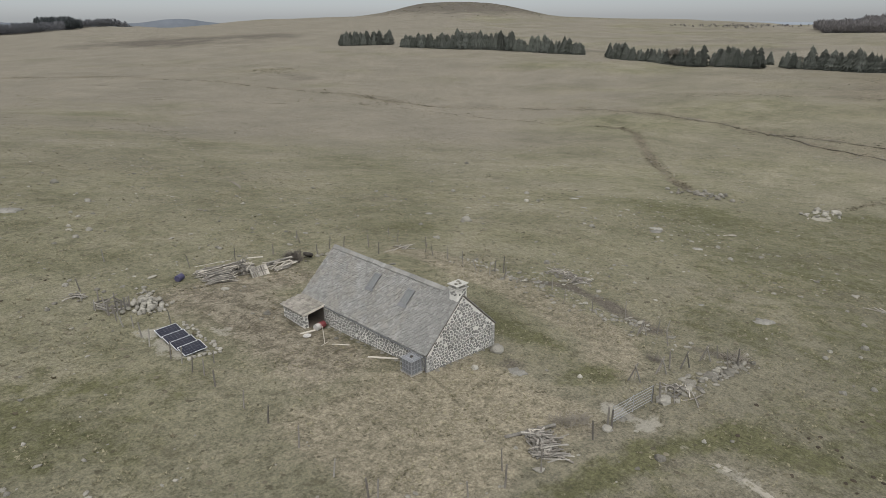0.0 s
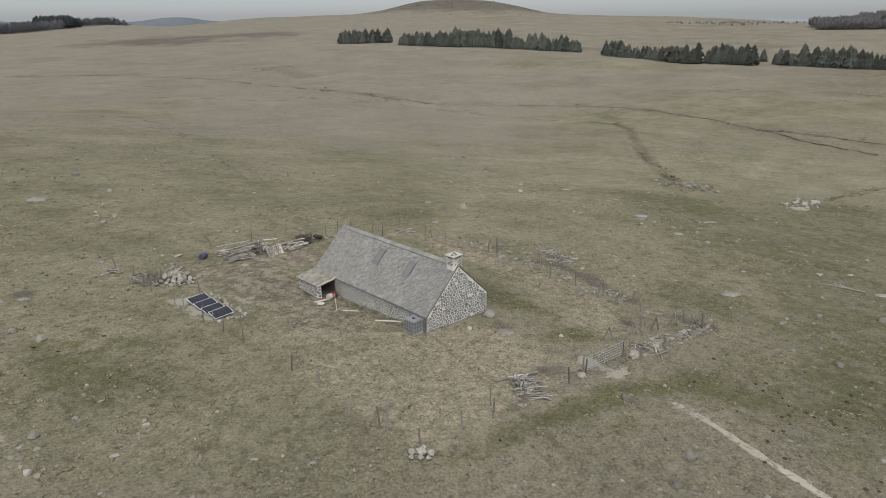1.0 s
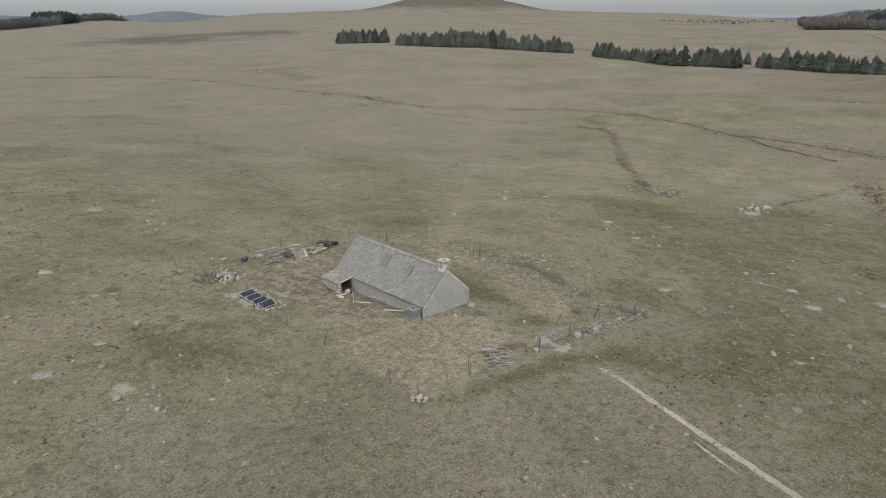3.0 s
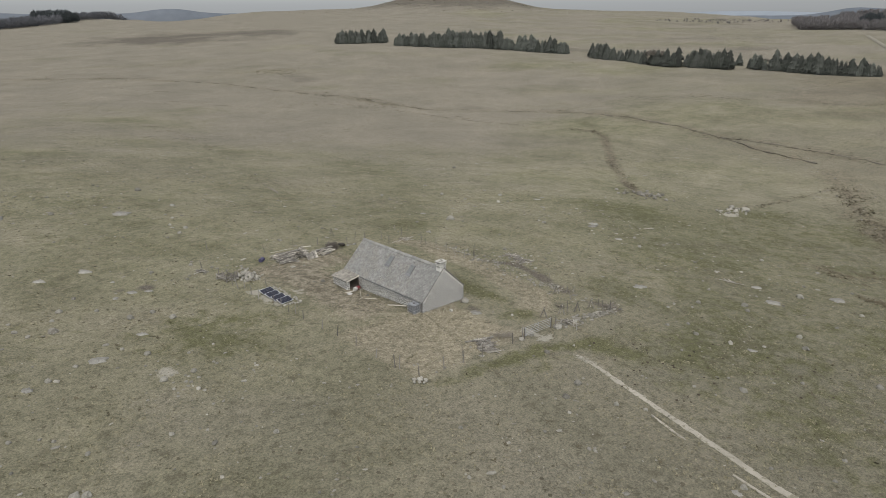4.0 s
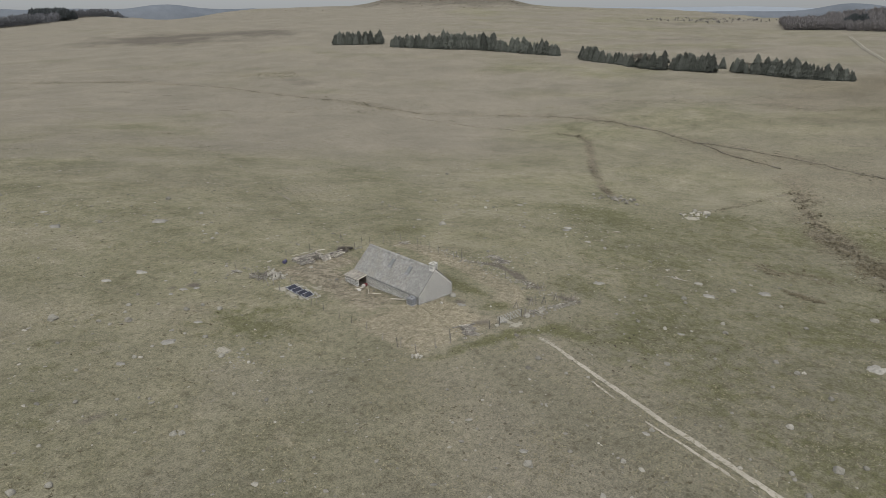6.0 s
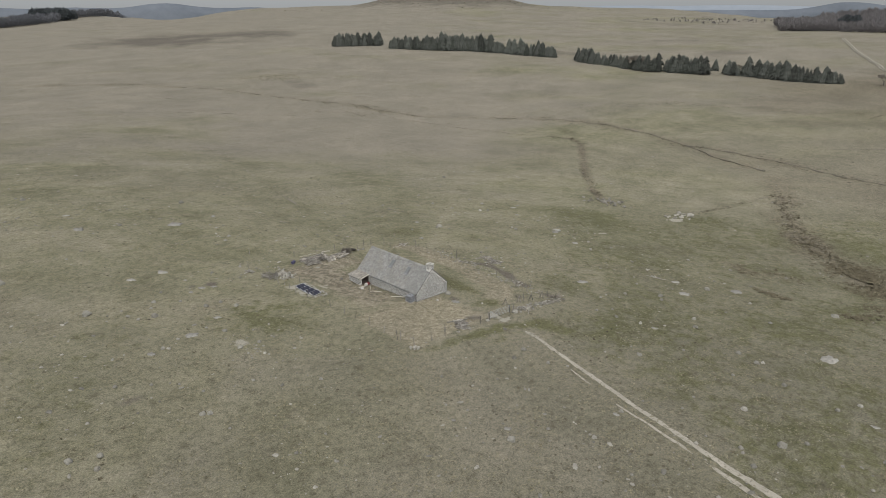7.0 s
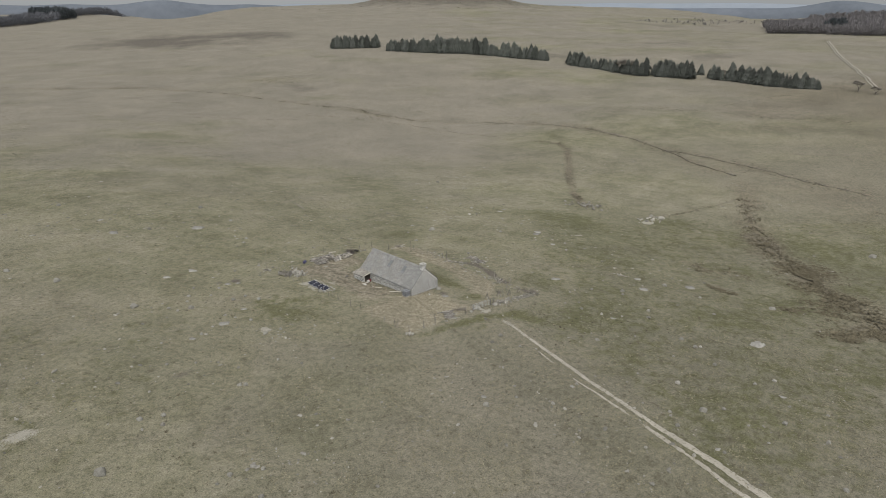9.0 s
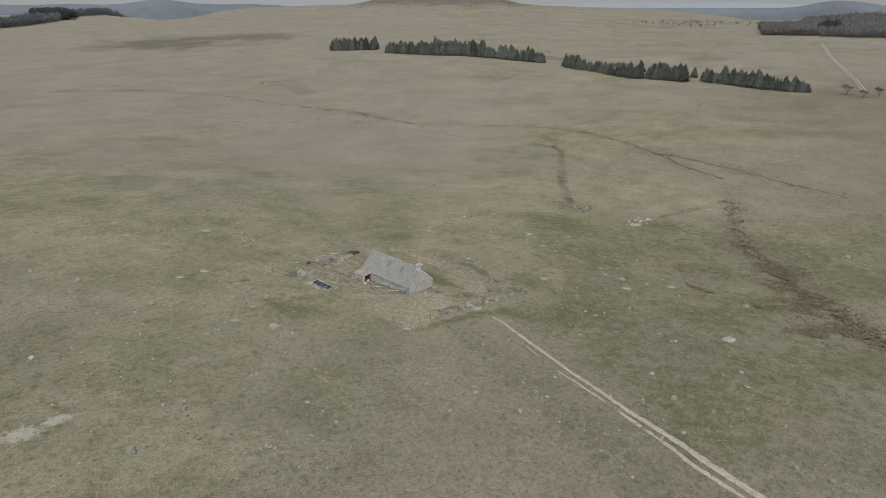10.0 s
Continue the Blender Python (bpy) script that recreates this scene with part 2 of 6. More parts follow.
M_TUSSOCK = speckled("brown_tussock", (0.108, 0.098, 0.068), (0.172, 0.153, 0.110), 2, 0.38, 0.95, island=True, bump=0, spec=0.1)
M_SEAM = speckled("cell_seam", (0.07, 0.075, 0.09), (0.10, 0.105, 0.12), 6, 0.05, 0.4, bump=0)
M_DUNG = speckled("dark_peat_clod", (0.035, 0.028, 0.018), (0.065, 0.052, 0.036), 8, 0.2, 0.95, island=True)


# ---- small tools ----
def part(name, bm, material, parent, label=""):
    me = bpy.data.meshes.new(name)
    bm.to_mesh(me)
    bm.free()
    me.materials.append(material)
    ob = new(name, me)
    ob.parent = parent
    if label:
        tagged(ob, label)
    return ob


def thing(name, at, label, category, group="", turn=0.0):
    ob = new(name)
    ob.empty_display_size = 0.3
    ob.matrix_world = pose(*at, 0, 0, turn)
    return tagged(ob, label, category, group)


def lone(name, me, m, label, category, group="", kind=""):
    ob = new(name, me)
    ob.matrix_world = m
    return tagged(ob, label, category, group, kind)


def mesh_of(name, verts, faces, material, smooth=False):
    me = bpy.data.meshes.new(name)
    me.from_pydata([tuple(v) for v in verts], [], faces)
    me.materials.append(material)
    if smooth:
        me.polygons.foreach_set("use_smooth", [True] * len(me.polygons))
    return me


def box(bm, x0, x1, y0, y1, z0, z1, m=None, bevel=0.0):
    r = bmesh.ops.create_cube(bm, size=1, matrix=Matrix.LocRotScale(((x0 + x1) / 2, (y0 + y1) / 2, (z0 + z1) / 2), None, (x1 - x0, y1 - y0, z1 - z0)))
    vs = r["verts"]
    if bevel:
        es = list({e for v in vs for e in v.link_edges})
        vs = [v for f in bmesh.ops.bevel(bm, geom=es, offset=bevel, segments=1, affect="EDGES")["faces"] for v in f.verts] + [v for v in vs if v.is_valid]
        vs = list(set(vs))
    if m is not None:
        bmesh.ops.transform(bm, matrix=m, verts=vs)
    return bm


def rod(bm, a, b, r0, r1=None, sides=7, bend=0.0):
    """A tapered round pole from a to b, with a slight bow."""
    a, b = Vector(a), Vector(b)
    r1 = r0 if r1 is None else r1
    d = (b - a).normalized()
    p = d.orthogonal().normalized()
    q = d.cross(p)
    rings = []
    for k in range(4):
        t = k / 3
        c = a.lerp(b, t) + p * bend * math.sin(math.pi * t)
        r = r0 + (r1 - r0) * t
        rings.append([bm.verts.new(c + (p * math.cos(s) + q * math.sin(s)) * r) for s in (2 * math.pi * j / sides for j in range(sides))])
    for lo, hi in zip(rings, rings[1:]):
        for j in range(sides):
            bm.faces.new((lo[j], lo[(j + 1) % sides], hi[(j + 1) % sides], hi[j]))
    bm.faces.new(rings[0][::-1])
    bm.faces.new(rings[-1])
    return bm


def lattice(x, y, seed=0):
    """Smooth value noise in 0..1 over numpy arrays."""
    xi, yi = np.floor(x), np.floor(y)
    fx, fy = x - xi, y - yi
    fx, fy = fx * fx * (3 - 2 * fx), fy * fy * (3 - 2 * fy)

    def h(a, b):
        s = np.sin(a * 127.1 + b * 311.7 + seed * 74.7) * 43758.5453
        return s - np.floor(s)
    return (h(xi, yi) * (1 - fx) + h(xi + 1, yi) * fx) * (1 - fy) + (h(xi, yi + 1) * (1 - fx) + h(xi + 1, yi + 1) * fx) * fy


# ---- the lie of the land ----
AHEAD = (0.71325, 0.70091)
RIGHT = (0.70091, -0.71325)


def to_uv(x, y):
    return x * RIGHT[0] + y * RIGHT[1], x * AHEAD[0] + y * AHEAD[1]


def land(x, y):
    """Height of the moor: broad swells, a knoll on the skyline, and the levelled yard round the house."""
    x, y = np.asarray(x, float), np.asarray(y, float)
    u, v = to_uv(x, y)
    s = np.arcsinh(u / np.sqrt(45.0 ** 2 + (0.38 * np.clip(v + 80, 0, None)) ** 2))
    q = np.arcsinh(v / 70.0)
    z = np.zeros_like(u)
    for j, row in enumerate(SWELL):
        for i, h in enumerate(row):
            z = z + h * np.exp(-(s - (-2.1 + 0.7 * i)) ** 2 / 0.845 - (q - (-1.2 + j)) ** 2 / 1.805)
    z = z + KNOLL * np.exp(-(np.abs(u - 25) / 150) ** 3 - ((v - 1450) / 260) ** 2)
    z = z + 13 * np.exp(-((x - 960) / 110) ** 2 - ((y - 110) / 120) ** 2)
    bearing = np.degrees(np.arctan2(u, v + 37))
    k = np.clip((v - 1470 + 430 * np.exp(-((bearing + 21.5) / 4.5) ** 2) + 520 * np.exp(-((bearing - 28) / 7) ** 2)) / 800, 0, 1)
    z = z - 160 * k * k * (3 - 2 * k)
    return z - 0.44 * np.exp(-((x - 0.5) / 5) ** 2 - ((y - 9.5) / 5.5) ** 2)


def rough_land(x, y):
    """The land with its hummocks."""
    u, v = to_uv(np.asarray(x, float), np.asarray(y, float))
    far = np.clip(v / 300, 0, 1)
    hum = 0.16 * (lattice(u / 3.1, v / 3.1, 1) - 0.5) + 0.09 * (lattice(u / 1.1, v / 1.1, 2) - 0.5)
    hum = hum + (0.5 + 0.9 * far) * (lattice(u / 26, v / 26, 3) - 0.5) * np.clip((np.hypot(u, v) - 25) / 60, 0, 1)
    hum = hum + 2.0 * far * (lattice(u / 90, v / 60, 4) - 0.5)
    hum = hum * np.clip(near_line(np.asarray(x, float), np.asarray(y, float), FAR_TRACK) / 16 - 0.2, 0, 1)
    return land(x, y) + hum * np.clip((np.hypot(np.asarray(x) - 3, (np.asarray(y) - 7) * 0.7) - 5) / 4, 0.15, 1)


def at(x, y, up=0.0):
    return (x, y, float(rough_land(x, y)) + up)


def near_line(x, y, line):
    """Distance of points from a line of corners."""
    best = np.full(np.shape(x), 1e9)
    for (ax, ay), (bx, by) in zip(line, line[1:]):
        t = np.clip(((x - ax) * (bx - ax) + (y - ay) * (by - ay)) / ((bx - ax) ** 2 + (by - ay) ** 2), 0, 1)
        best = np.minimum(best, np.hypot(x - ax - t * (bx - ax), y - ay - t * (by - ay)))
    return best


TRACK = [(6.4, -9.2), (5.6, -11.4), (5.2, -15.0), (4.4, -18.3), (3.4, -21.8), (2.4, -25.4), (1.3, -29.0), (-0.3, -35.0), (-2.1, -42.4), (-3.3, -47.7), (-4.2, -51.9), (-5.1, -55.8), (-6.2, -59.5), (-6.9, -63.0), (-10, -80), (-13, -110)]
SIDE_RUT = [(1.0, -25.3), (-0.5, -29.2), (-1.8, -33.0), (-2.4, -37.0), (-3.4, -41.6), (-4.4, -45.9), (-5.5, -49.9), (-6.3, -53.1), (-7.6, -56.9), (-8.5, -61.0), (-9.4, -66)]
NORTH_BROOK = [(47, 445), (98, 389), (128, 346), (142, 286), (153, 246), (167, 215), (163, 203), (172, 176), (195, 150), (209, 123), (213, 94), (207, 70), (196, 48), (192, 26), (185, 6), (177, -18), (171, -37)]
BROOK = [(196, 48), (181, 30), (170, 7), (145, -4), (121, -15), (105, -22), (93, -30), (82, -40), (74, -46), (65, -55), (55, -63), (42, -78)]
GULLY = [(129, 224), (148, 201), (149, 189), (163, 161), (170, 129), (177, 100), (179, 91), (171, 81), (149, 66), (124, 49), (107, 36), (97, 27)]
PEAT_CUT = [(80, 248), (95, 231), (110, 219), (123, 207)]
HEATH_CUT = [(86, 348), (95, 315), (107, 293)]
EAST_CUT = [(211, 9), (216, -5), (223, -17), (229, -28)]
RILL = [(102, 5), (108, 3), (117, 1), (127, -1), (140, -4)]
DITCH = [(46, 184), (50, 179), (44, 145), (34, 109), (25, 80), (19, 56)]
FAR_TRACK = [(692, 120), (650, 107), (610, 93), (565, 78), (527, 64), (494, 51), (465, 40), (440, 30), (420, 23), (394, 14)]
HOLLOW = (-18.9, 24.8)
DARK_EDGE = [(-11.2, -4.5), (-10.9, -9.6), (-10.3, -11.1), (-6, -11.5), (0, -12.0), (3.5, -12.8)]


def build_ground():
    def steps(lo, hi, n_out, g):
        out = [hi]
        d = 0.42
        while out[-1] < n_out:
            d *= g
            out.append(out[-1] + d)
        return list(np.arange(lo, hi, 0.42)) + out
    right = steps(0, 48, 4600, 1.035)
    us = np.array([-a for a in right[::-1]] + right[1:])
    ahead = steps(-92, 44, 4700, 1.03)
    back = [-92 - 0.42 * (1.08 ** k - 1) / 0.08 for k in range(1, 54)]
    vs = np.array(back[::-1] + ahead)
    U, V = np.meshgrid(us, vs)
    X, Y = U * RIGHT[0] + V * AHEAD[0], U * RIGHT[1] + V * AHEAD[1]
    Z = rough_land(X, Y)
    bend = 7 * (lattice(U / 17, V / 17, 91) - 0.5)
    brook = np.minimum(near_line(X + 0.4 * bend, Y + 0.4 * bend, BROOK), near_line(X + 0.4 * bend, Y + 0.4 * bend, NORTH_BROOK))
    gully = near_line(X, Y, GULLY[5:])
    Z = Z - 0.35 * np.exp(-(brook / 1.5) ** 2) - 0.5 * np.exp(-(gully / 1.5) ** 2) - 0.12 * np.exp(-(near_line(X, Y, TRACK) / 0.7) ** 2)
    rows, cols = X.shape
    co = np.stack([X, Y, Z], -1).reshape(-1, 3).astype(np.float32)
    idx = np.arange(rows * cols).reshape(rows, cols)
    quads = np.stack([idx[:-1, :-1], idx[:-1, 1:], idx[1:, 1:], idx[1:, :-1]], -1).reshape(-1, 4)
    me = bpy.data.meshes.new("ground")
    me.vertices.add(len(co))
    me.vertices.foreach_set("co", co.ravel())
    me.loops.add(quads.size)
    me.loops.foreach_set("vertex_index", quads.ravel().astype(np.int32))
    me.polygons.add(len(quads))
    me.polygons.foreach_set("loop_start", np.arange(0, quads.size, 4, dtype=np.int32))
    me.update(calc_edges=True)
    me.polygons.foreach_set("use_smooth", np.ones(len(quads), bool))
    x, y, u, v, brook, gully = X.ravel(), Y.ravel(), U.ravel(), V.ravel(), brook.ravel(), gully.ravel()

    def blob(cx, cy, r, ry=None):
        return np.exp(-((x - cx) / r) ** 2 - ((y - cy) / (ry or r)) ** 2)

    def rect(x0, x1, y0, y1, soft):
        inside = np.minimum(np.minimum(x - x0, x1 - x), np.minimum(y - y0, y1 - y))
        return np.clip(inside / soft * 0.5 + 0.5, 0, 1)
    wob = (lattice(u / 2.3, v / 2.3, 7) - 0.5) * 1.0
    track = near_line(x + wob * 0.25, y, TRACK)
    patchy = np.clip((lattice(u / 3.5, v / 3.5, 8) - 0.35) * 2.5, 0, 1)
    bare = np.maximum(0.42 * np.clip(1.4 - track / 0.9, 0, 1) * patchy * np.clip((-y - 12) / 4, 0, 1), 0.45 * np.exp(-(track / 1.2) ** 2) * np.clip((-y - 11.5) / 2, 0, 1) * np.clip((y + 24) / 5, 0, 1) * (0.75 + 0.4 * lattice(u / 1.4, v / 1.4, 92)))
    bare = np.maximum.reduce([bare, 0.85 * blob(6.0, -12.0, 2.1, 1.1) * (0.52 + patchy * 0.6), 0.85 * blob(5.4, -10.2, 1.3, 1.7) * (0.5 + patchy * 0.55), rect(-11.7, -8.1, 10.4, 17.4, 1.3) * (0.42 + 0.36 * lattice(u / 0.9, v / 0.9, 97)),
                              0.57 * blob(-63.0, -1.6, 4.3, 3.1), 0.57 * blob(-59.0, -1.0, 3.2, 2.2), 0.50 * blob(-25.6, 5.0, 2.0, 2.6) * (0.5 + patchy * 0.6), 0.5 * blob(-24.4, 1.2, 1.5, 1.2) * patchy, 0.6 * blob(4.3, -3.6, 1.0, 0.6),
                              0.5 * blob(-6.5, 13.5, 1.4, 2.2), 0.9 * blob(93.2, 3.4, 2.4, 2.0)])
    hollow = near_line(x, y, BROOK[5:])
    # the wide term at u 260, v 210 browns and darkens the right far slope
    damp_brown = np.maximum.reduce([0.55 * np.exp(-(brook / 1.8) ** 2) * (0.5 + lattice(u / 13, v / 13, 93)), 0.44 * np.exp(-(brook / 11) ** 2) * (0.6 + 0.7 * lattice(u / 9, v / 9, 94)),
                              0.44 * np.exp(-((u - 135) / 45) ** 2 - ((v - 95) / 60) ** 2), 0.74 * np.exp(-((u - 260) / 125) ** 2 - ((v - 210) / 160) ** 2) * (0.70 + 0.5 * lattice(u / 28, v / 18, 99)),
                              0.62 * np.exp(-(gully / 2.2) ** 2) * (0.72 + 0.5 * lattice(u / 5, v / 5, 96)), 0.5 * np.exp(-(near_line(x, y, RILL) / 1.0) ** 2),
                              0.42 * np.exp(-(near_line(x, y, DITCH) / 0.7) ** 2), 0.55 * blob(96, 25, 4),
                              0.66 * np.exp(-(hollow / 5.5) ** 2) * (0.50 + 0.85 * lattice(u / 7, v / 7, 95)), 0.34 * np.exp(-(hollow / 14) ** 2) * (0.5 + lattice(u / 11, v / 11, 98)),
                              0.5 * np.exp(-(near_line(x, y, [(67, -19), (65, -26), (68, -31)]) / 2.4) ** 2), 0.75 * blob(54, -58, 6, 5), 0.7 * blob(82, -40, 7, 6)])
    # dark green band: fresh grass, plus the sunken edge's shading put into its colour
    edge = near_line(x + wob * 0.4, y + wob * 0.3, DARK_EDGE)
    lush = np.maximum.reduce([0.56 * np.exp(-(edge / 0.8) ** 2), 0.56 * blob(8, -6.5, 4, 3.5), 0.5 * blob(2, -15.5, 6, 2.2), 0.6 * blob(9, -17, 4, 6), 0.56 * blob(17, -24, 17, 13), 0.50 * blob(26, -9, 12, 12), 0.62 * np.exp(-(near_line(x, y, [(-9, -11.6), (3, -13.4), (9, -15.5)]) / 1.7) ** 2), 0.56 * blob(-19, 8, 13, 13), 0.4 * blob(-4, -16, 12, 3), 0.66 * blob(9.5, 2, 2.6, 8), 0.5 * blob(24, 27, 8), 0.46 * blob(42, -4, 20),
                              0.46 * np.clip((u - 8) / 25, 0, 1) * np.clip((110 - v) / 40, 0, 1) * (0.75 + 0.5 * lattice(u / 14, v / 10, 21)), 0.38 * np.clip((-u - 12) / 14, 0, 1) * np.clip((30 - v) / 40, 0, 1) * (0.7 + 0.5 * lattice(u / 12, v / 9, 22)), 0.42 * np.clip((u + 15) / 40, 0, 1) * np.clip(lattice(u / 38, v / 30, 11) * 2.4 - 1.1, 0, 1) * np.clip(1.3 - np.hypot(u, v) / 160, 0, 1)])
    straw = np.maximum.reduce([rect(-10.2, 4.0, -9.9, 1.5, 2.0) * 0.95, 0.95 * np.exp(-(near_line(x, y, [(10.6, -6.6), (14.2, -4.6), (15.6, 3), (16.6, 9), (17.0, 18)]) / 2.3) ** 2),
                               0.8 * np.exp(-(near_line(x, y, [(16.6, 9), (17.6, 15), (15.5, 20.5)]) / 1.6) ** 2)])
    yard = np.maximum(rect(-7.5, 0.5, 2.0, 22.5, 2.5) * 0.70, rect(-9.0, 6.0, 17, 24, 2.0) * 0.62)
    # rises with distance v: haze put into the turf colour, besides real dry patches
    dry = np.clip((v - 25) / 215, 0, 1) * np.clip(1.0 - 0.6 * np.exp(-((u - 130) / 70) ** 2 - ((v - 100) / 110) ** 2), 0, 1) * (0.30 + 0.45 * lattice(u / 60, v / 34, 15)) + 0.35 * np.clip(lattice(u / 30, v / 22, 16) * 2 - 1, 0, 1) * np.clip(1 - np.abs(v) / 120, 0, 1)
    west = np.clip((near_line(x, y, [(6, -9), (-4.8, -49.5), (-13, -110)]) * np.sign((4.5 - x) + (y + 15.7) * 0.27)) / 6, -1, 1)
    dry = np.maximum(dry, 0.37 * np.clip(west, 0, 1) * np.clip((-v - 8) / 10, 0, 1) * np.clip((u + 34) / 14, 0, 1) * (0.75 + 0.5 * lattice(u / 9, v / 8, 61)))
    dry = dry + 0.20 * np.clip((60 - u) / 60, 0, 1) * np.clip((v + 5) / 120, 0, 1) * (0.4 + lattice(u / 30, v / 20, 62))
    lush_cut = np.clip(west, 0, 1) * np.clip((-v - 8) / 10, 0, 1) * np.clip((u + 34) / 14, 0, 1)
    lush = lush * (1 - 0.35 * lush_cut)
    moor = np.maximum.reduce([0.95 * np.exp(-((u - 25) / 210) ** 2 - ((v - 1380) / 250) ** 2), 0.80 * np.exp(-((u + 271) / 150) ** 2 - ((v - 672) / 95) ** 2) * (0.45 + 0.75 * lattice(u / 45, v / 22, 81)), 0.5 * np.exp(-(near_line(x, y, [(-20, 640), (-90, 560), (-160, 520)]) / 22) ** 2), 0.55 * blob(440, 275, 22, 40), 0.5 * blob(505, 163, 30),
                              0.4 * np.clip(lattice(u / 95, v / 42, 17) * 3 - 1.9, 0, 1) * np.clip((v - 150) / 150, 0, 1), 0.45 * np.exp(-(near_line(x, y, [(820, 430), (800, 340), (850, 280)]) / 30) ** 2),
                              0.5 * blob(185, 298, 14, 30),
                              0.85 * np.exp(-(near_line(x, y, [(18.6, 7.5), (21.4, 4.0), (19.8, -1.2), (18.4, -5.5)]) / 1.3) ** 2) * (0.55 + 0.6 * lattice(u / 1.7, v / 1.7, 82)),
                              0.7 * np.exp(-(near_line(x, y, [(17.6, -9), (18.6, -12.4), (15, -12)]) / 1.0) ** 2) * (0.5 + 0.7 * lattice(u / 1.5, v / 1.5, 83)), 0.6 * blob(3.0, -13.6, 1.9, 1.4), 0.5 * blob(2.2, -10.2, 1.2, 1.0), 0.55 * blob(5.0, -2.6, 1.5, 1.2), 0.8 * blob(HOLLOW[0], HOLLOW[1], 1.3, 1.3), 0.6 * blob(HOLLOW[0] - 2.6, HOLLOW[1] + 1.0, 1.0, 0.8), 0.6 * blob(-31.2, -13.7, 0.7, 0.5), 0.6 * blob(-26.9, -14.6, 0.7, 0.5), 0.6 * blob(-30.3, -10.8, 0.5, 0.4), 0.5 * blob(-40.5, 0.5, 2.2, 1.0)])
    for name, val in (("dry", dry), ("moor", moor), ("bare", bare), ("damp_brown", damp_brown), ("lush", lush), ("straw", straw), ("yard", yard)):
        me.attributes.new(name, "FLOAT", "POINT").data.foreach_set("value", val.astype(np.float32))
    me.materials.append(M_GROUND)
    ob = new("ground", me)
    return tagged(ob, "open moorland of dry olive and straw grass", "ground", kind="structure")


build_ground()


# ---- distance: ranges and woods ----
def range_of_hills(name, d, lo, hi, base, bumps, material, label):
    """A far ridge: an arc of land at distance d between two bearings (degrees right of ahead), with bumps (bearing, width, height)."""
    n = 160
    verts, faces = [], []
    for i in range(n + 1):
        b = lo + (hi - lo) * i / n
        h = base + sum(k * math.exp(-((b - c) / w) ** 2) for c, w, k in bumps) + 1.6 * noise.noise((b * 0.9, d * 0.01, 0)) + 0.8 * noise.noise((b * 3.1, d * 0.01, 5))
        for back, z in ((0, -220), (30, h - 30), (90, h), (500, h - 20), (700, -220)):
            r = d + back
            u, v = r * math.sin(radians(b)), r * math.cos(radians(b)) - 38
            verts.append((u * RIGHT[0] + v * AHEAD[0], u * RIGHT[1] + v * AHEAD[1], z))
    for i in range(n):
        for k in range(4):
            a = i * 5 + k
            faces.append((a, a + 5, a + 6, a + 1))
    return lone(name, mesh_of(name, verts, faces, material, True), Matrix(), label, "hills", kind="structure")


# both ridges carry their haze in the base colour
range_of_hills("backdrop", 3000, -50, 50, -22, [(-35, 5, 34), (-27.5, 3, 22), (-21.6, 3.0, 38), (-15, 4, 20), (31.2, 2.4, 29), (38, 6, 20), (24, 5, 4), (-45, 6, 30)], M_HAZED_RANGE, "wooded hills on the horizon with blue-grey haze in their colour")
range_of_hills("backdrop", 3700, -55, 55, -25, [(15, 5, 14), (24, 5, 16), (-30, 8, 14), (-10, 5, 12), (40, 9, 25)], M_HAZED_RANGE_FAR, "distant range on the horizon with paler haze in its colour")


def wood_mass(name, spots, material, label, size, twigs=110):
    """A far wood: crowns of many fine sprays in one mesh, ragged against the sky."""
    rng = np.random.default_rng(5)
    vs = []
    for (ax, ay), (bx, by), depth, count in spots:
        t, w = rng.random(count), (rng.random(count) - 0.5) * depth
        dx, dy = bx - ax, by - ay
        ln = math.hypot(dx, dy)
        x, y = ax + t * dx - dy / ln * w, ay + t * dy + dx / ln * w
        s = size * rng.uniform(0.55, 1.2, count)
        z = land(x, y)
        way = rng.normal(size=(count, twigs, 3))
        way /= np.linalg.norm(way, axis=-1, keepdims=True)
        reach = rng.random((count, twigs, 1)) ** 0.45
        core = np.stack([x, y, z + s * 0.5], -1)[:, None]
        mid = core + way * reach * (s[:, None] * (0.42, 0.42, 0.0) + s[:, None] * (0, 0, 0.52))[:, None]
        a, b = rng.normal(size=(2, count, twigs, 3)) * (0.055 * s)[:, None, None] * (1, 1, 0.25)
        tip = (way * 0.07 + (0, 0, 0.16)) * s[:, None, None]
        vs.append(np.stack([mid + a, mid + b, mid + tip - 0.5 * (a + b)], 2).reshape(-1, 3))
    verts = np.concatenate(vs)
    me = mesh_of(name, verts, np.arange(len(verts)).reshape(-1, 3).tolist(), material)
    return lone(name, me, Matrix(), label, "woodland", kind="stuff")


wood_mass("far_woods", [((290, 1230), (395, 1450), 70, 260), ((395, 1450), (560, 1420), 60, 190), ((120, 1150), (291, 1245), 60, 399)], M_HAZEWOOD, "grey hazy leafless wood on the far slope", 12, 110)
wood_mass("far_conifers", [((352, 1400), (385, 1310), 30, 110)], M_HAZEPINE, "dark conifer block before a leafless wood", 17, 220)
wood_mass("right_woods", [((772, 205), (790, 150), 40, 300), ((790, 150), (815, 70), 60, 460), ((800, 215), (850, 110), 90, 800), ((860, 190), (900, 20), 120, 1000), ((815, 70), (850, -60), 110, 800)], M_WOODS, "grey-brown leafless wood beyond the pasture", 8.5, 110)
wood_mass("right_conifers", [((800, 152), (804, 136), 14, 30)], M_HAZEPINE, "dark conifer clump before the leafless wood", 12, 200)
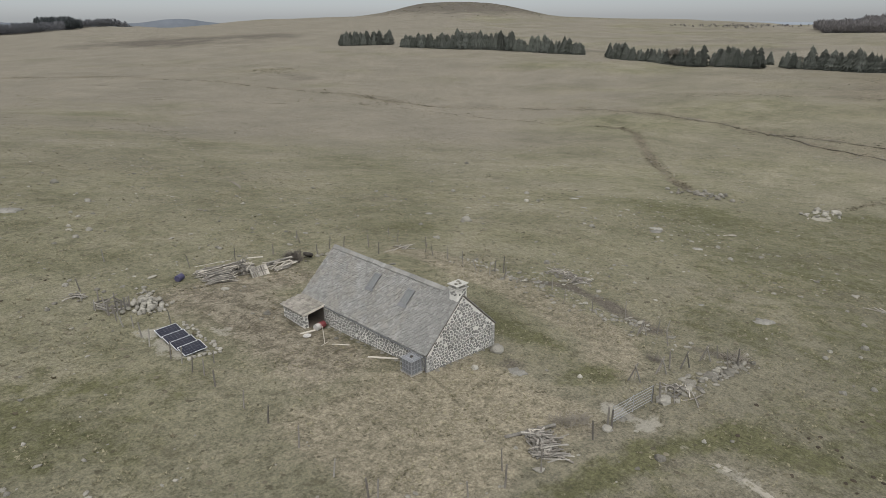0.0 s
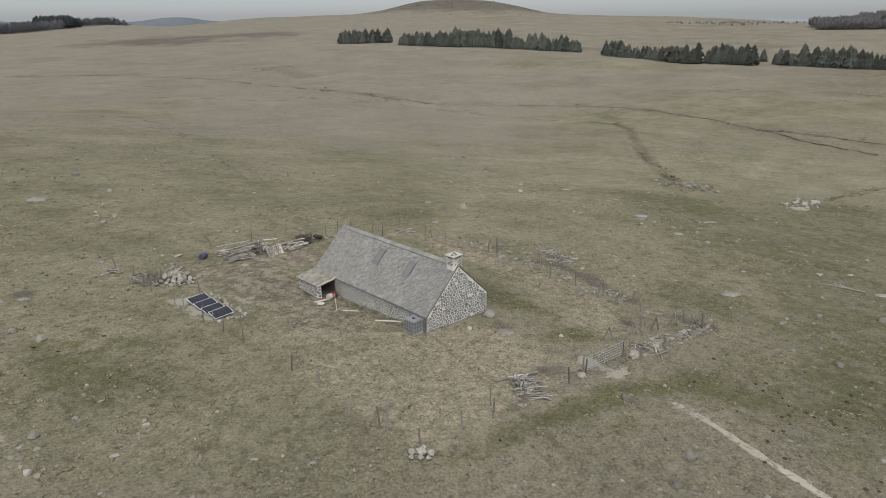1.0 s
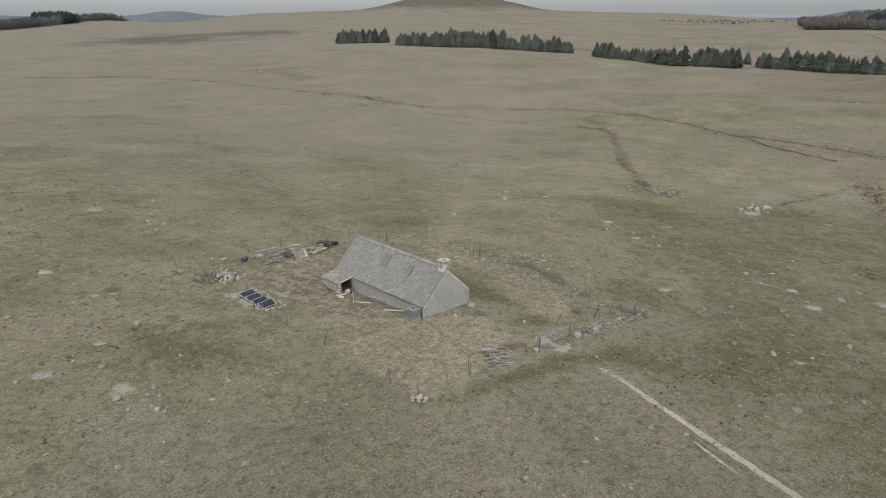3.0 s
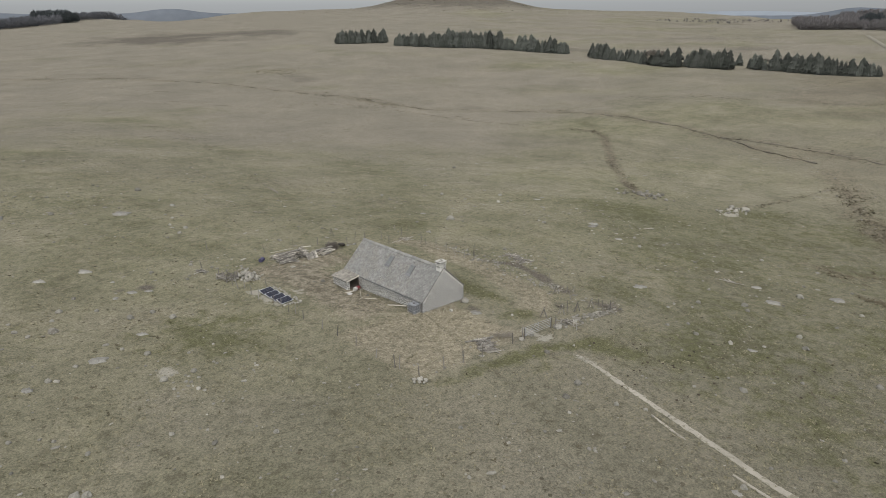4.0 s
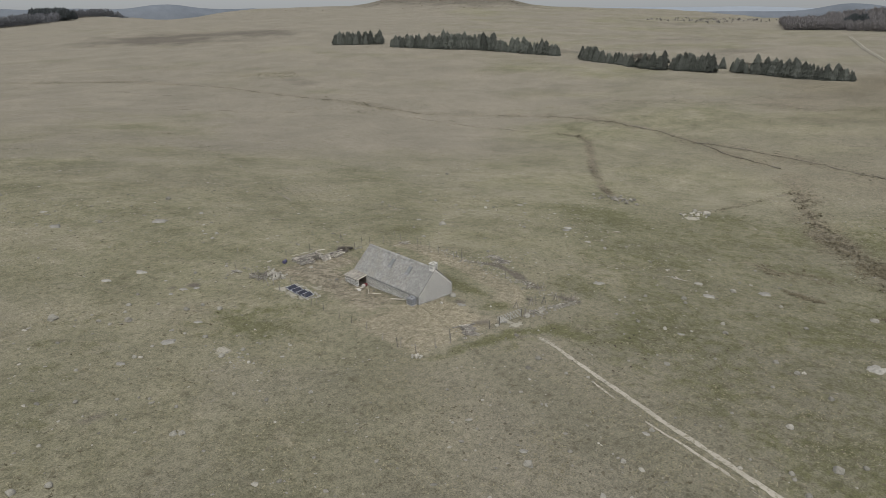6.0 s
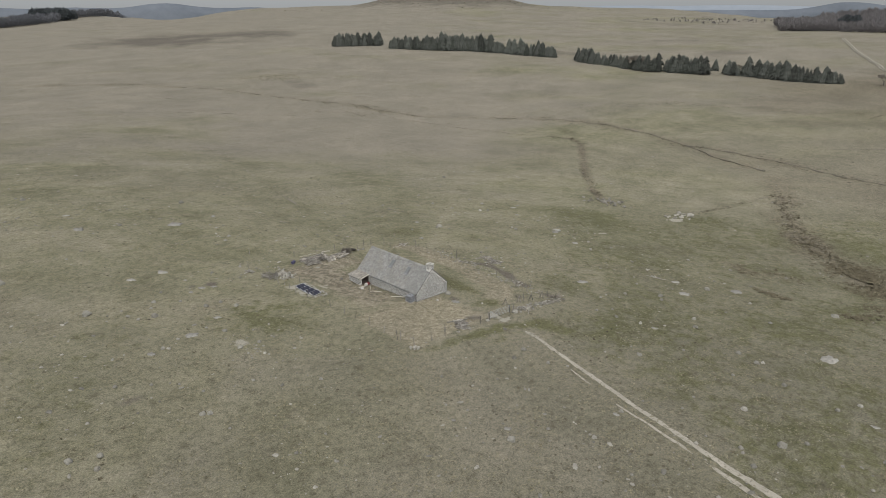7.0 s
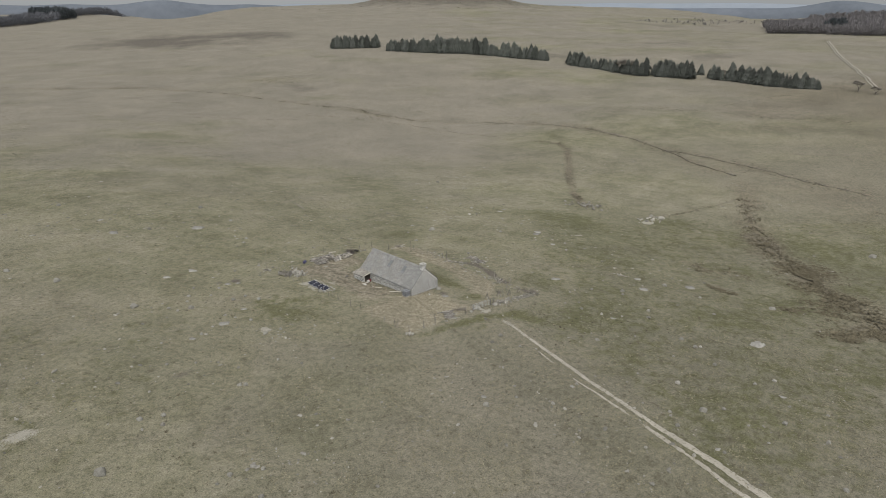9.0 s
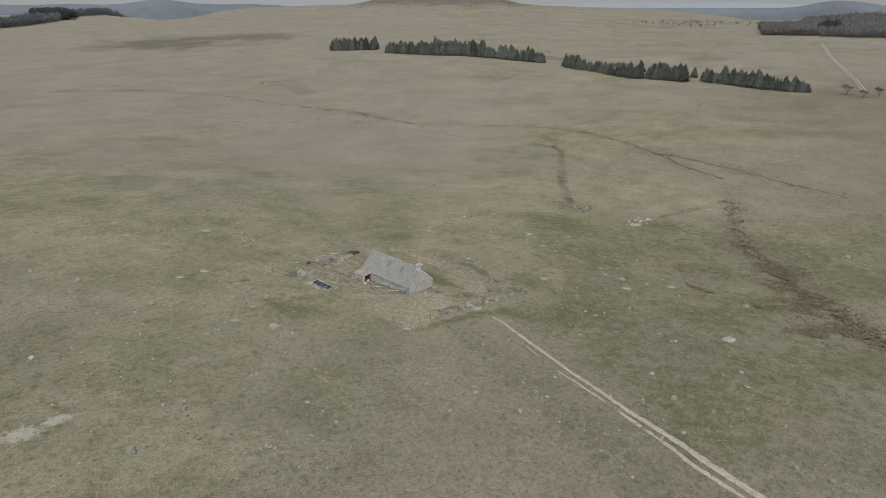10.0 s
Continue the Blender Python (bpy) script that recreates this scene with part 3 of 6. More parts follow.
wood_mass("hill_scrub", [((870, 420), (850, 300), 45, 60), ((930, 400), (900, 260), 80, 90)], M_WOODS, "low dark scrub along the rocky crest", 2.4)


# ---- trees ----
def spruce(seed, height):
    rng = random.Random(seed)
    ob = thing("spruce", (0, 0, 0), "dark green spruce in a windbreak row", "tree", "windbreak spruces")
    bm = bmesh.new()
    rod(bm, (0, 0, -1.0), (0, 0, height * 0.96), height * 0.018, 0.03, 6)
    part("trunk", bm, M_BARK, ob)
    bm = bmesh.new()
    tiers = int(height * 1.7)
    for k in range(tiers):
        t = k / tiers
        z = height * (0.05 + 0.93 * t)
        reach = height * (0.27 * (1 - t) ** 0.62 + 0.018) * rng.uniform(0.7, 1.15)
        n = 15 if t < 0.6 else 10
        for j in range(n):
            a = 2 * math.pi * (j + rng.random() * 0.8) / n
            r = reach * rng.uniform(0.45, 1.2)
            w = 0.17 * r + 0.07
            d = Vector((math.cos(a), math.sin(a), 0))
            s = Vector((-d.y, d.x, 0))
            root = Vector((0, 0, z + 0.30 * r))
            tip = d * r + Vector((0, 0, z - 0.32 * r))
            midp = d * r * 0.6 + Vector((0, 0, z))
            vs = [bm.verts.new(p) for p in (root, midp + s * w, tip, midp - s * w, midp + Vector((0, 0, 0.28 * r)), midp - Vector((0, 0, 0.22 * r)))]
            for f in ((0, 1, 4), (1, 2, 4), (2, 3, 4), (3, 0, 4), (1, 0, 5), (2, 1, 5), (3, 2, 5), (0, 3, 5)):
                bm.faces.new([vs[q] for q in f])
    top = [bm.verts.new(p) for p in ((0.14, 0, height * 0.95), (-0.1, 0.12, height * 0.95), (-0.1, -0.12, height * 0.95), (0, 0, height * 1.05))]
    for f in ((0, 1, 3), (1, 2, 3), (2, 0, 3)):
        bm.faces.new([top[q] for q in f])
    part("crown", bm, M_NEEDLES, ob)
    return ob


def bare_tree(seed, height):
    rng = random.Random(seed)
    ob = thing("bare_tree", (0, 0, 0), "leafless grey-brown tree beside the spruces", "tree", "leafless trees")
    bm = bmesh.new()
    rod(bm, (0, 0, -0.8), (0, 0, height * 0.45), height * 0.03, height * 0.018, 6)
    tips = []

    def grow(p, d, ln, r, depth):
        q = p + d * ln
        rod(bm, p, q, r, r * 0.6, 4)
        if depth == 0:
            tips.append((q, d))
            return
        for _ in range(3):
            grow(q, (d + Vector((rng.uniform(-1, 1), rng.uniform(-1, 1), rng.uniform(-0.1, 0.7))) * 0.75).normalized(), ln * 0.68, r * 0.6, depth - 1)
    for _ in range(4):
        grow(Vector((0, 0, height * rng.uniform(0.25, 0.45))), Vector((rng.uniform(-0.8, 0.8), rng.uniform(-0.8, 0.8), 1)).normalized(), height * 0.22, height * 0.012, 2)
    part("trunk", bm, M_BARK, ob)
    bm = bmesh.new()
    for q, d in tips:
        for _ in range(30):
            e = q + Vector((rng.gauss(0, 1), rng.gauss(0, 1), rng.gauss(0.3, 0.8))) * height * 0.085
            s = Vector((rng.uniform(-1, 1), rng.uniform(-1, 1), rng.uniform(-1, 1))) * 0.10
            bm.faces.new([bm.verts.new(v) for v in (q - s, q + s, e)])
    part("crown", bm, M_TWIG, ob)
    return ob


def plant_trees():
    kinds = [spruce(11, 13.0), spruce(12, 15.0), spruce(13, 11.0), spruce(14, 14.0)]
    bare = [bare_tree(31, 10.0), bare_tree(32, 8.0)]
    rng = random.Random(3)
    used = [False] * 6

    def put(k, x, y, s):
        src = (kinds + bare)[k]
        m = pose(x, y, float(land(x, y)) - 0.3, 0, 0, rng.uniform(0, 360))
        if not used[k]:
            used[k] = True
            src.matrix_world = m
            ob = src
        else:
            ob = copy_thing(src, m)
        ob.scale = (s * rng.uniform(1.05, 1.5), s * rng.uniform(1.05, 1.5), s)
    # stretches of the windbreak: ends, rows deep, trees per row, height factor
    rows = [((335, 458), (363, 428), 3, 11, 0.80), ((356.5, 404), (380, 369), 3, 12, 0.86), ((380, 368), (410, 325), 3, 15, 1.0), ((407, 322), (409, 312), 2, 4, 0.85),
            ((408, 308), (408, 288), 2, 7, 0.95), ((409, 284), (410, 262), 2, 8, 0.86), ((404, 235), (397, 212), 3, 9, 0.76),
            ((396, 207), (390, 184), 2, 9, 0.74), ((389, 176), (389, 158), 2, 7, 0.78), ((388, 150), (390, 126), 3, 10, 0.80),
            ((396, 112), (391, 103), 2, 4, 0.62), ((391, 98), (381, 76), 2, 10, 0.76), ((378, 70), (374, 56), 2, 7, 0.76), ((373, 52), (371, 39), 2, 7, 0.74)]
    for (ax, ay), (bx, by), deep, n, h in rows:
        ln = math.hypot(bx - ax, by - ay)
        nx, ny = AHEAD
        n = int(n * 1.35)
        for r in range(deep):
            for i in range(n):
                t = (i + rng.uniform(-0.3, 0.3)) / max(n - 1, 1)
                x, y = ax + t * (bx - ax) + nx * r * 4.5 + rng.uniform(-0.8, 0.8), ay + t * (by - ay) + ny * r * 4.5 + rng.uniform(-0.8, 0.8)
                put(rng.randrange(4), x, y, h * rng.uniform(0.52, 1.10))
    put(0, 408, 126, 0.62)
    for x, y, s in ((393, 181, 1.1), (391, 176, 1.0), (396, 172, 1.15), (404, 190, 0.9), (396, 104, 0.7), (394, 101, 0.6), (372, 18, 0.8), (366, 8, 0.6), (374, 2, 0.7)):
        put(4 + rng.randrange(2), x, y, s)


plant_trees()


# ---- stones of the moor ----
def rock_mesh(seed, squash=0.6, material=None):
    bm = bmesh.new()
    bmesh.ops.create_icosphere(bm, subdivisions=2, radius=0.5)
    off = Vector((seed * 3.7, seed * 1.3, seed * 9.1))
    for v in bm.verts:
        d = v.co.normalized()
        k = 1 + 0.45 * noise.noise(d * 1.3 + off) + 0.22 * noise.noise(d * 3.0 + off) + 0.07 * noise.noise(d * 7 + off)
        p = d * 0.5 * k
        for axis in ((0.3, 0.9, 0.35), (-0.8, 0.2, 0.5), (0.6, -0.7, 0.4), (0.1, 0.1, 1.0)):
            a = Vector(axis).normalized()
            over = p.dot(a) - 0.36
            if over > 0:
                p -= a * over * 0.75
        v.co = Vector((p.x, p.y, p.z * squash))
    me = bpy.data.meshes.new("boulder")
    bm.to_mesh(me)
    bm.free()
    me.materials.append(material or M_GRANITE)
    me.polygons.foreach_set("use_smooth", [False] * len(me.polygons))
    return me


def slab_mesh(seed):
    """A flat outcrop: a low dome with a broken outline."""
    r = random.Random(seed)
    n = 14
    rad = [0.5 * r.uniform(0.52, 1.1) for _ in range(n)]
    verts, faces = [], []
    for k, z in ((1.0, -0.12), (0.95, 0.02), (0.75, 0.07), (0.4, 0.09)):
        verts += [(math.cos(2 * math.pi * j / n) * rad[j] * k, math.sin(2 * math.pi * j / n) * rad[j] * k, z + r.uniform(-0.03, 0.03)) for j in range(n)]
    verts.append((0, 0, 0.095))
    for k in (0, n, 2 * n):
        faces += [(k + j, k + (j + 1) % n, k + n + (j + 1) % n, k + n + j) for j in range(n)]
    faces += [(3 * n + j, 3 * n + (j + 1) % n, 4 * n) for j in range(n)]
    return mesh_of("rock_slab", verts, faces, M_SLAB)


SLABS = [slab_mesh(70 + k) for k in range(5)]
ROCKS = [rock_mesh(k, 0.68 + 0.08 * (k % 5)) for k in range(9)]
PALE_ROCKS = [rock_mesh(40 + k, 0.66 + 0.07 * (k % 5), M_PALESTONE) for k in range(6)]
DARK_ROCKS = [rock_mesh(20 + k, 0.65 + 0.08 * (k % 5), M_DARKSTONE) for k in range(6)]
rock_rng = random.Random(8)


def boulder(x, y, size, label="pale lichened granite boulder lying in the grass", group="field boulders", flat=1.0, up=0.0, name="boulder", long=1.0, dark=False):
    m = pose(*at(x, y, up + size * 0.10 * flat), rock_rng.uniform(-8, 8), rock_rng.uniform(-8, 8), rock_rng.uniform(0, 360)) @ Matrix.Diagonal((size * 0.88 * long, size * 0.88, size * 0.88 * flat, 1))
    return lone(name, rock_rng.choice(PALE_ROCKS if dark is None else DARK_ROCKS if dark else ROCKS), m, label, "boulder", group)


def field_boulders():
    by_house = [(3.1, -10.8, 0.85), (5.75, -0.7, 1.25), (7.0, -6.5, 0.45), (2.7, -1.5, 0.6), (6.4, -14.8, 0.35), (8.6, -11.3, 1.3)]
    for x, y, s in by_house:
        boulder(x, y, s * 0.9, dark=None)
    south = [(-12.3, -13.2, 0.2), (-8.5, -14.8, 0.3), (-7.9, -14.9, 0.3), (-12.6, -9.2, 0.3), (-4.9, -19.2, 0.2), (-15.3, -7.0, 0.3), (-5.0, -16.8, 0.2), (-8.0, -10.0, 0.3), (-12.2, -5.8, 0.3), (-6.8, -9.9, 0.3), (-24.6, 0.8, 0.5), (-5.0, -10.1, 0.2), (-20.0, 1.8, 0.2), (-21.5, 3.7, 0.4), (-2.1, -8.7, 0.3), (-17.2, 8.2, 0.2), (-29.0, -17.2, 0.4), (-15.9, -30.0, 1.1), (-35.4, -10.4, 0.4), (-15.4, -23.7, 0.4), (-16.4, -21.5, 0.4), (-10.6, -26.6, 0.3), (-23.2, -8.5, 0.6), (-12.6, -17.2, 0.5), (-28.9, -3.8, 0.5), (-45.2, -26.0, 0.8), (-47.4, -21.5, 0.5), (-45.8, -21.1, 0.8), (-42.8, -22.4, 0.7), (-43.3, -21.4, 0.9)]
    trackside = [(-2.3, -21.5, 0.2), (-0.1, -23.3, 0.6), (0.6, -26.2, 0.3), (1.0, -25.4, 0.5), (0.2, -19.3, 0.9), (1.4, -19.1, 0.3), (6.0, -22.8, 0.3), (8.2, -26.3, 0.4), (8.4, -28.2, 0.3), (7.7, -15.8, 0.3), (14.7, -22.1, 0.4), (-11.7, -31.5, 0.6), (-9.2, -35.4, 0.7), (-8.9, -34.2, 0.3), (-2.7, -34.8, 0.7), (1.2, -35.3, 0.4), (-13.7, -51.3, 0.7), (19.5, -18.2, 0.6)]
    west = [(-25.0, 1.7, 0.2), (-26.1, 2.0, 0.4), (-26.1, 3.8, 0.9), (-25.3, 4.1, 0.3), (-23.6, 3.7, 0.7), (-22.4, 7.2, 0.4), (-20.0, 7.3, 0.3), (-25.2, 9.2, 0.8), (-20.2, 15.3, 0.8), (-23.4, 17.7, 0.9), (-21.2, 17.8, 0.7), (-35.6, -6.8, 0.8), (-36.2, -6.4, 0.8), (-34.1, -2.5, 0.5), (-35.3, 0.6, 0.4), (-16.6, 29.1, 0.7), (-26.5, 11.6, 0.5), (-25.2, 21.6, 0.6)]
    far_west = [(-38.7, -0.4, 0.3), (-37.6, 2.2, 0.5), (-38.5, 10.5, 0.5), (-33.1, 9.5, 0.7), (-55.1, -12.7, 1.5), (-29.3, 21.6, 0.6), (-36.3, 25.1, 1.6), (-28.1, 23.5, 0.9), (-48.4, -6.0, 0.9), (-46.1, -6.9, 0.8), (-45.1, -0.9, 0.5), (-56.5, 17.1, 1.1), (-41.6, 43.1, 1.4), (-46.3, 53.7, 1.2)]
    east = [(12.8, -27.6, 0.4), (16.3, -23.5, 0.2), (20.1, -21.2, 0.7), (22.1, -19.4, 0.6), (0.2, -43.0, 0.4), (24.8, -15.7, 0.5), (3.3, -39.0, 0.4), (26.8, -15.5, 0.5), (27.9, -17.3, 0.4), (6.8, -38.8, 0.5), (30.1, -17.1, 0.8), (8.8, -43.8, 0.9), (33.2, -21.9, 0.8), (34.8, -20.9, 1.1), (11.4, -29.5, 0.9), (16.2, -39.7, 0.6), (39.8, -13.5, 0.5), (17.7, -32.6, 0.5), (-15.3, -53.5, 0.5), (22.3, -40.5, 1.0), (23.1, -41.0, 0.7), (23.2, -37.8, 0.9), (-10.5, -51.8, 0.4), (-8.3, -47.8, 0.6), (27.1, -30.2, 1.0), (-2.3, -54.6, 0.6), (1.4, -70.4, 1.1), (29.9, -28.7, 0.8), (1.2, -66.4, 0.8), (-1.1, -48.3, 0.8)]
    east_more = [(4.0, -57.5, 0.5), (1.0, -46.3, 0.7), (5.7, -54.5, 0.5), (4.7, -49.1, 1.2), (39.0, -36.8, 0.8), (9.6, -62.6, 0.7), (7.2, -50.8, 0.7), (9.9, -57.5, 0.9), (14.8, -56.6, 0.5), (16.3, -60.8, 0.6), (46.1, -24.1, 1.2), (17.4, -51.2, 0.7), (20.7, -52.8, 0.8), (18.7, -45.0, 0.8), (47.3, -51.9, 0.6), (45.8, -31.4, 0.8), (52.1, -42.6, 1.5)]
    north = [(25.4, 9.6, 0.8), (22.9, 22.4, 0.8), (-7.0, 42.5, 0.8), (-4.0, 43.5, 0.4), (-5.1, 44.7, 0.9), (-6.2, 47.4, 0.6), (48.4, 0.6, 0.8), (-4.2, 51.0, 0.6), (32.5, 27.1, 1.7), (-4.2, 53.5, 0.6), (52.9, 3.9, 0.8), (46.0, 17.5, 1.0), (61.1, -14.0, 0.8), (-0.7, 59.0, 1.0), (35.4, 46.1, 0.5), (36.1, 49.1, 0.8), (55.6, 33.4, 0.8), (48.7, 45.1, 1.0), (25.8, 28.2, 0.7), (60.6, 39.5, 1.2), (61.8, 44.8, 0.8), (54.3, 55.8, 0.9), (53.3, 33.9, 1.0), (-0.1, 74.6, 1.5), (49.7, 39.5, 0.8), (-25.3, 94.2, 1.4), (108.0, -47.7, 2.2)]
    slabs = [(-14.5, -7.1, 0.5), (6.2, -22.3, 0.4), (-24.0, 13.5, 1.3), (-14.7, -28.6, 1.0), (-3.7, -34.7, 1.0), (-19.2, 23.6, 1.1), (-20.7, 24.2, 1.4), (19.6, 6.4, 0.9), (28.3, -10.1, 2.1), (-34.8, 8.9, 1.3), (27.7, -5.1, 0.7), (-28.8, 10.8, 2.0), (44.7, -19.0, 1.7), (21.0, -26.8, 1.1), (-22.6, 23.9, 1.0), (-2.2, -53.8, 0.9), (-21.1, 28.7, 0.8), (49.4, 4.9, 1.6), (-27.1, 33.7, 1.6), (31.1, 32.4, 1.5)]
    slabs_more = [(-22.3, 33.9, 2.1), (-9.3, 57.4, 3.3), (53.0, 12.2, 2.4), (39.9, -22.7, 2.3), (16.8, -55.1, 1.1), (49.9, -27.6, 2.8), (58.6, 27.0, 1.2), (31.8, -46.7, 3.3), (67.2, 33.5, 1.3), (-24.1, 64.7, 2.8), (54.8, 13.2, 2.2), (-22.7, 75.7, 1.6), (64.3, 32.6, 1.8)]
    dark_ones = [(-2.5, -19.9, 0.8), (2.9, -14.0, 0.7), (-30.0, 18.9, 1.1), (-47.0, -8.6, 0.7), (-25.9, 26.2, 0.6), (79.5, 71.0, 1.3), (-17.5, 62.8, 1.1)]
    for x, y, s in south + trackside + west + far_west + east + north + east_more:
        boulder(x, y, s * 0.92, dark=None if rock_rng.random() < 0.14 else False)
    for x, y, s in dark_ones:
        boulder(x, y, s * 0.92, "dull brown lichened boulder half sunk in turf", dark=True)
    for x, y, s in slabs + slabs_more + [(4.4, -3.5, 1.6)]:
        m = pose(*at(x, y, 0.0), 0, 0, -45 + rock_rng.uniform(-30, 30)) @ Matrix.Diagonal((s * 1.0, s * 0.75, s * 0.85, 1))
        lone("rock_slab", rock_rng.choice(SLABS), m, "flat slab of pale bedrock flush with the turf", "rock slab", "bedrock slabs")
    for x, y, s in ((-10.0, -10.0, 0.66), (-10.4, -9.7, 0.5), (-9.75, -10.4, 0.45), (-10.35, -10.3, 0.4), (-9.7, -9.8, 0.36), (-10.7, -10.0, 0.32), (-10.1, -10.6, 0.3)):
        boulder(x, y, s, "pale stone in a heap at the fence corner", "corner stones", 0.9, 0.1, "corner_stone", dark=None)
    r = random.Random(4)
    for k in range(46):
        boulder(95.5 + r.gauss(0, 2.0), 24.0 + r.gauss(0, 2.8), r.uniform(0.5, 1.35), "grey boulder of a tumbled sheepfold", "ruin stones", 0.9, 0.1, "ruin_stone", dark=k % 3 > 0)
    for k in range(34):
        boulder(96.6 + r.gauss(0, 2.2), 4.4 + r.gauss(0, 1.3), r.uniform(0.35, 1.0), "white granite block beside a bare patch", "white blocks", 0.8, 0.1, "ruin_stone", dark=None if k % 4 < 3 else False)
    for x, y in ((100.6, 6.0), (100.8, 3.4), (101.6, 3.0)):
        boulder(x, y, 1.5, "large white granite block beside a bare patch", "white blocks", 0.8, 0.15, "ruin_stone", dark=None)
    for k in range(22):
        boulder(-25.2 + r.gauss(0, 1.5), 3.6 + r.gauss(0, 1.9), r.uniform(0.18, 0.42), "small stone on a bare patch", "bare patch stones", 0.5, name="stone")


field_boulders()


def knoll_rocks():
    """Outcrops and scrub dotted over the skyline knoll."""
    rng = np.random.default_rng(64)
    bm = bmesh.new()
    bmesh.ops.create_icosphere(bm, subdivisions=1, radius=0.5)
    base = np.array([p.co[:] for p in bm.verts])
    tri = np.array([[p.index for p in f.verts] for f in bm.faces])
    bm.free()
    for name, count, material, label in (("knoll_rocks", 110, M_GRANITE, "grey rock outcrops over the skyline knoll"), ("knoll_scrub", 300, M_TUSSOCK, "low dark scrub over the skyline knoll")):
        u, v = 25 + rng.normal(size=count) * 110, 1290 + rng.normal(size=count) * 70
        x, y = u * RIGHT[0] + v * AHEAD[0], u * RIGHT[1] + v * AHEAD[1]
        z = rough_land(x, y)
        s = rng.uniform(0.8, 2.6, count)
        verts = base[None] * (1 + 0.5 * (rng.random((count, len(base), 1)) - 0.5)) * np.stack([s * 1.6, s * 1.6, s * 0.8], -1)[:, None] + np.stack([x, y, z], -1)[:, None]
        faces = tri[None] + (np.arange(count) * len(base))[:, None, None]
        lone(name, mesh_of(name, verts.reshape(-1, 3), faces.reshape(-1, 3).tolist(), material), Matrix(), label, "rocks" if material is M_GRANITE else "scrub", kind="stuff")


knoll_rocks()


STONY = [(-21, 79, 8, 130), (-10, 64, 7, 70), (56, 20, 7, 60), (34, 36, 9, 70), (24, 6, 3.2, 110), (60, 12, 9, 60), (45, -20, 8, 50), (-40, 12, 9, 60), (-15, -30, 10, 50), (8, 40, 9, 70), (75, 60, 12, 50), (15, 90, 14, 60)]


def scatter_stones():
    """Small stones in the turf, too many to count."""
    rng = np.random.default_rng(21)
    bm = bmesh.new()
    bmesh.ops.create_icosphere(bm, subdivisions=1, radius=0.5)
    base = np.array([v.co[:] for v in bm.verts])
    tri = np.array([[v.index for v in f.verts] for f in bm.faces])
    bm.free()
    vs, fs = [], []
    n = 0

    def drop(x, y, s, long, low):
        a = rng.random() * 6.28
        p = base * (1 + 0.5 * (rng.random((len(base), 1)) - 0.5)) * (s * long, s, s * low)
        p = p @ np.array([[math.cos(a), math.sin(a), 0], [-math.sin(a), math.cos(a), 0], [0, 0, 1]])
        vs.append(p + (x, y, float(rough_land(x, y)) + s * 0.06))
        fs.append(tri + len(fs) * len(base))
    while n < 6000:
        v = -90 + 250 * rng.random() ** 1.25
        u = (rng.random() - 0.5) * (110 + 1.1 * max(v + 40, 0))
        x, y = u * RIGHT[0] + v * AHEAD[0], u * RIGHT[1] + v * AHEAD[1]
        dens = float(lattice(np.array(u / 11), np.array(v / 11), 31))
        if rng.random() > max(0.06, dens * 2.2 - 0.85) or (-0.5 < x < 6.8 and -0.5 < y < 14):
            continue
        drop(x, y, 0.10 + 0.18 * rng.random() ** 3 + (rng.uniform(0.12, 0.38) if rng.random() < 0.06 else 0) + max(v, 0) * 0.0010, rng.uniform(1.0, 1.9), rng.uniform(0.35, 0.7))
        n += 1
    # stones and scraps along the old east boundary
    for _ in range(170):
        k = rng.random()
        drop(17.4 + 1.6 * k + rng.normal() * 0.9, -9 + 24 * k + rng.normal() * 0.8, 0.10 + 0.34 * rng.random() ** 2.2, rng.uniform(1.0, 2.4), rng.uniform(0.35, 0.8))
    for _ in range(110):
        k = rng.random()
        drop(9.0 + 10 * k + rng.normal() * 0.4, -11.2 - 1.1 * k + rng.normal() * 0.45, 0.12 + 0.36 * rng.random() ** 1.8, rng.uniform(1.0, 2.0), rng.uniform(0.5, 0.9))
    # stony patches
    for cx, cy, r, count in STONY:
        for _ in range(count):
            drop(cx + rng.normal() * r, cy + rng.normal() * r, 0.12 + 0.38 * rng.random() ** 2.5, rng.uniform(1.0, 1.9), rng.uniform(0.4, 0.8))
    me = mesh_of("scattered_stones", np.concatenate(vs), np.concatenate(fs).tolist(), M_SCREE)
    lone("scattered_stones", me, Matrix(), "small pale stones scattered through the turf", "stones", kind="stuff")


scatter_stones()


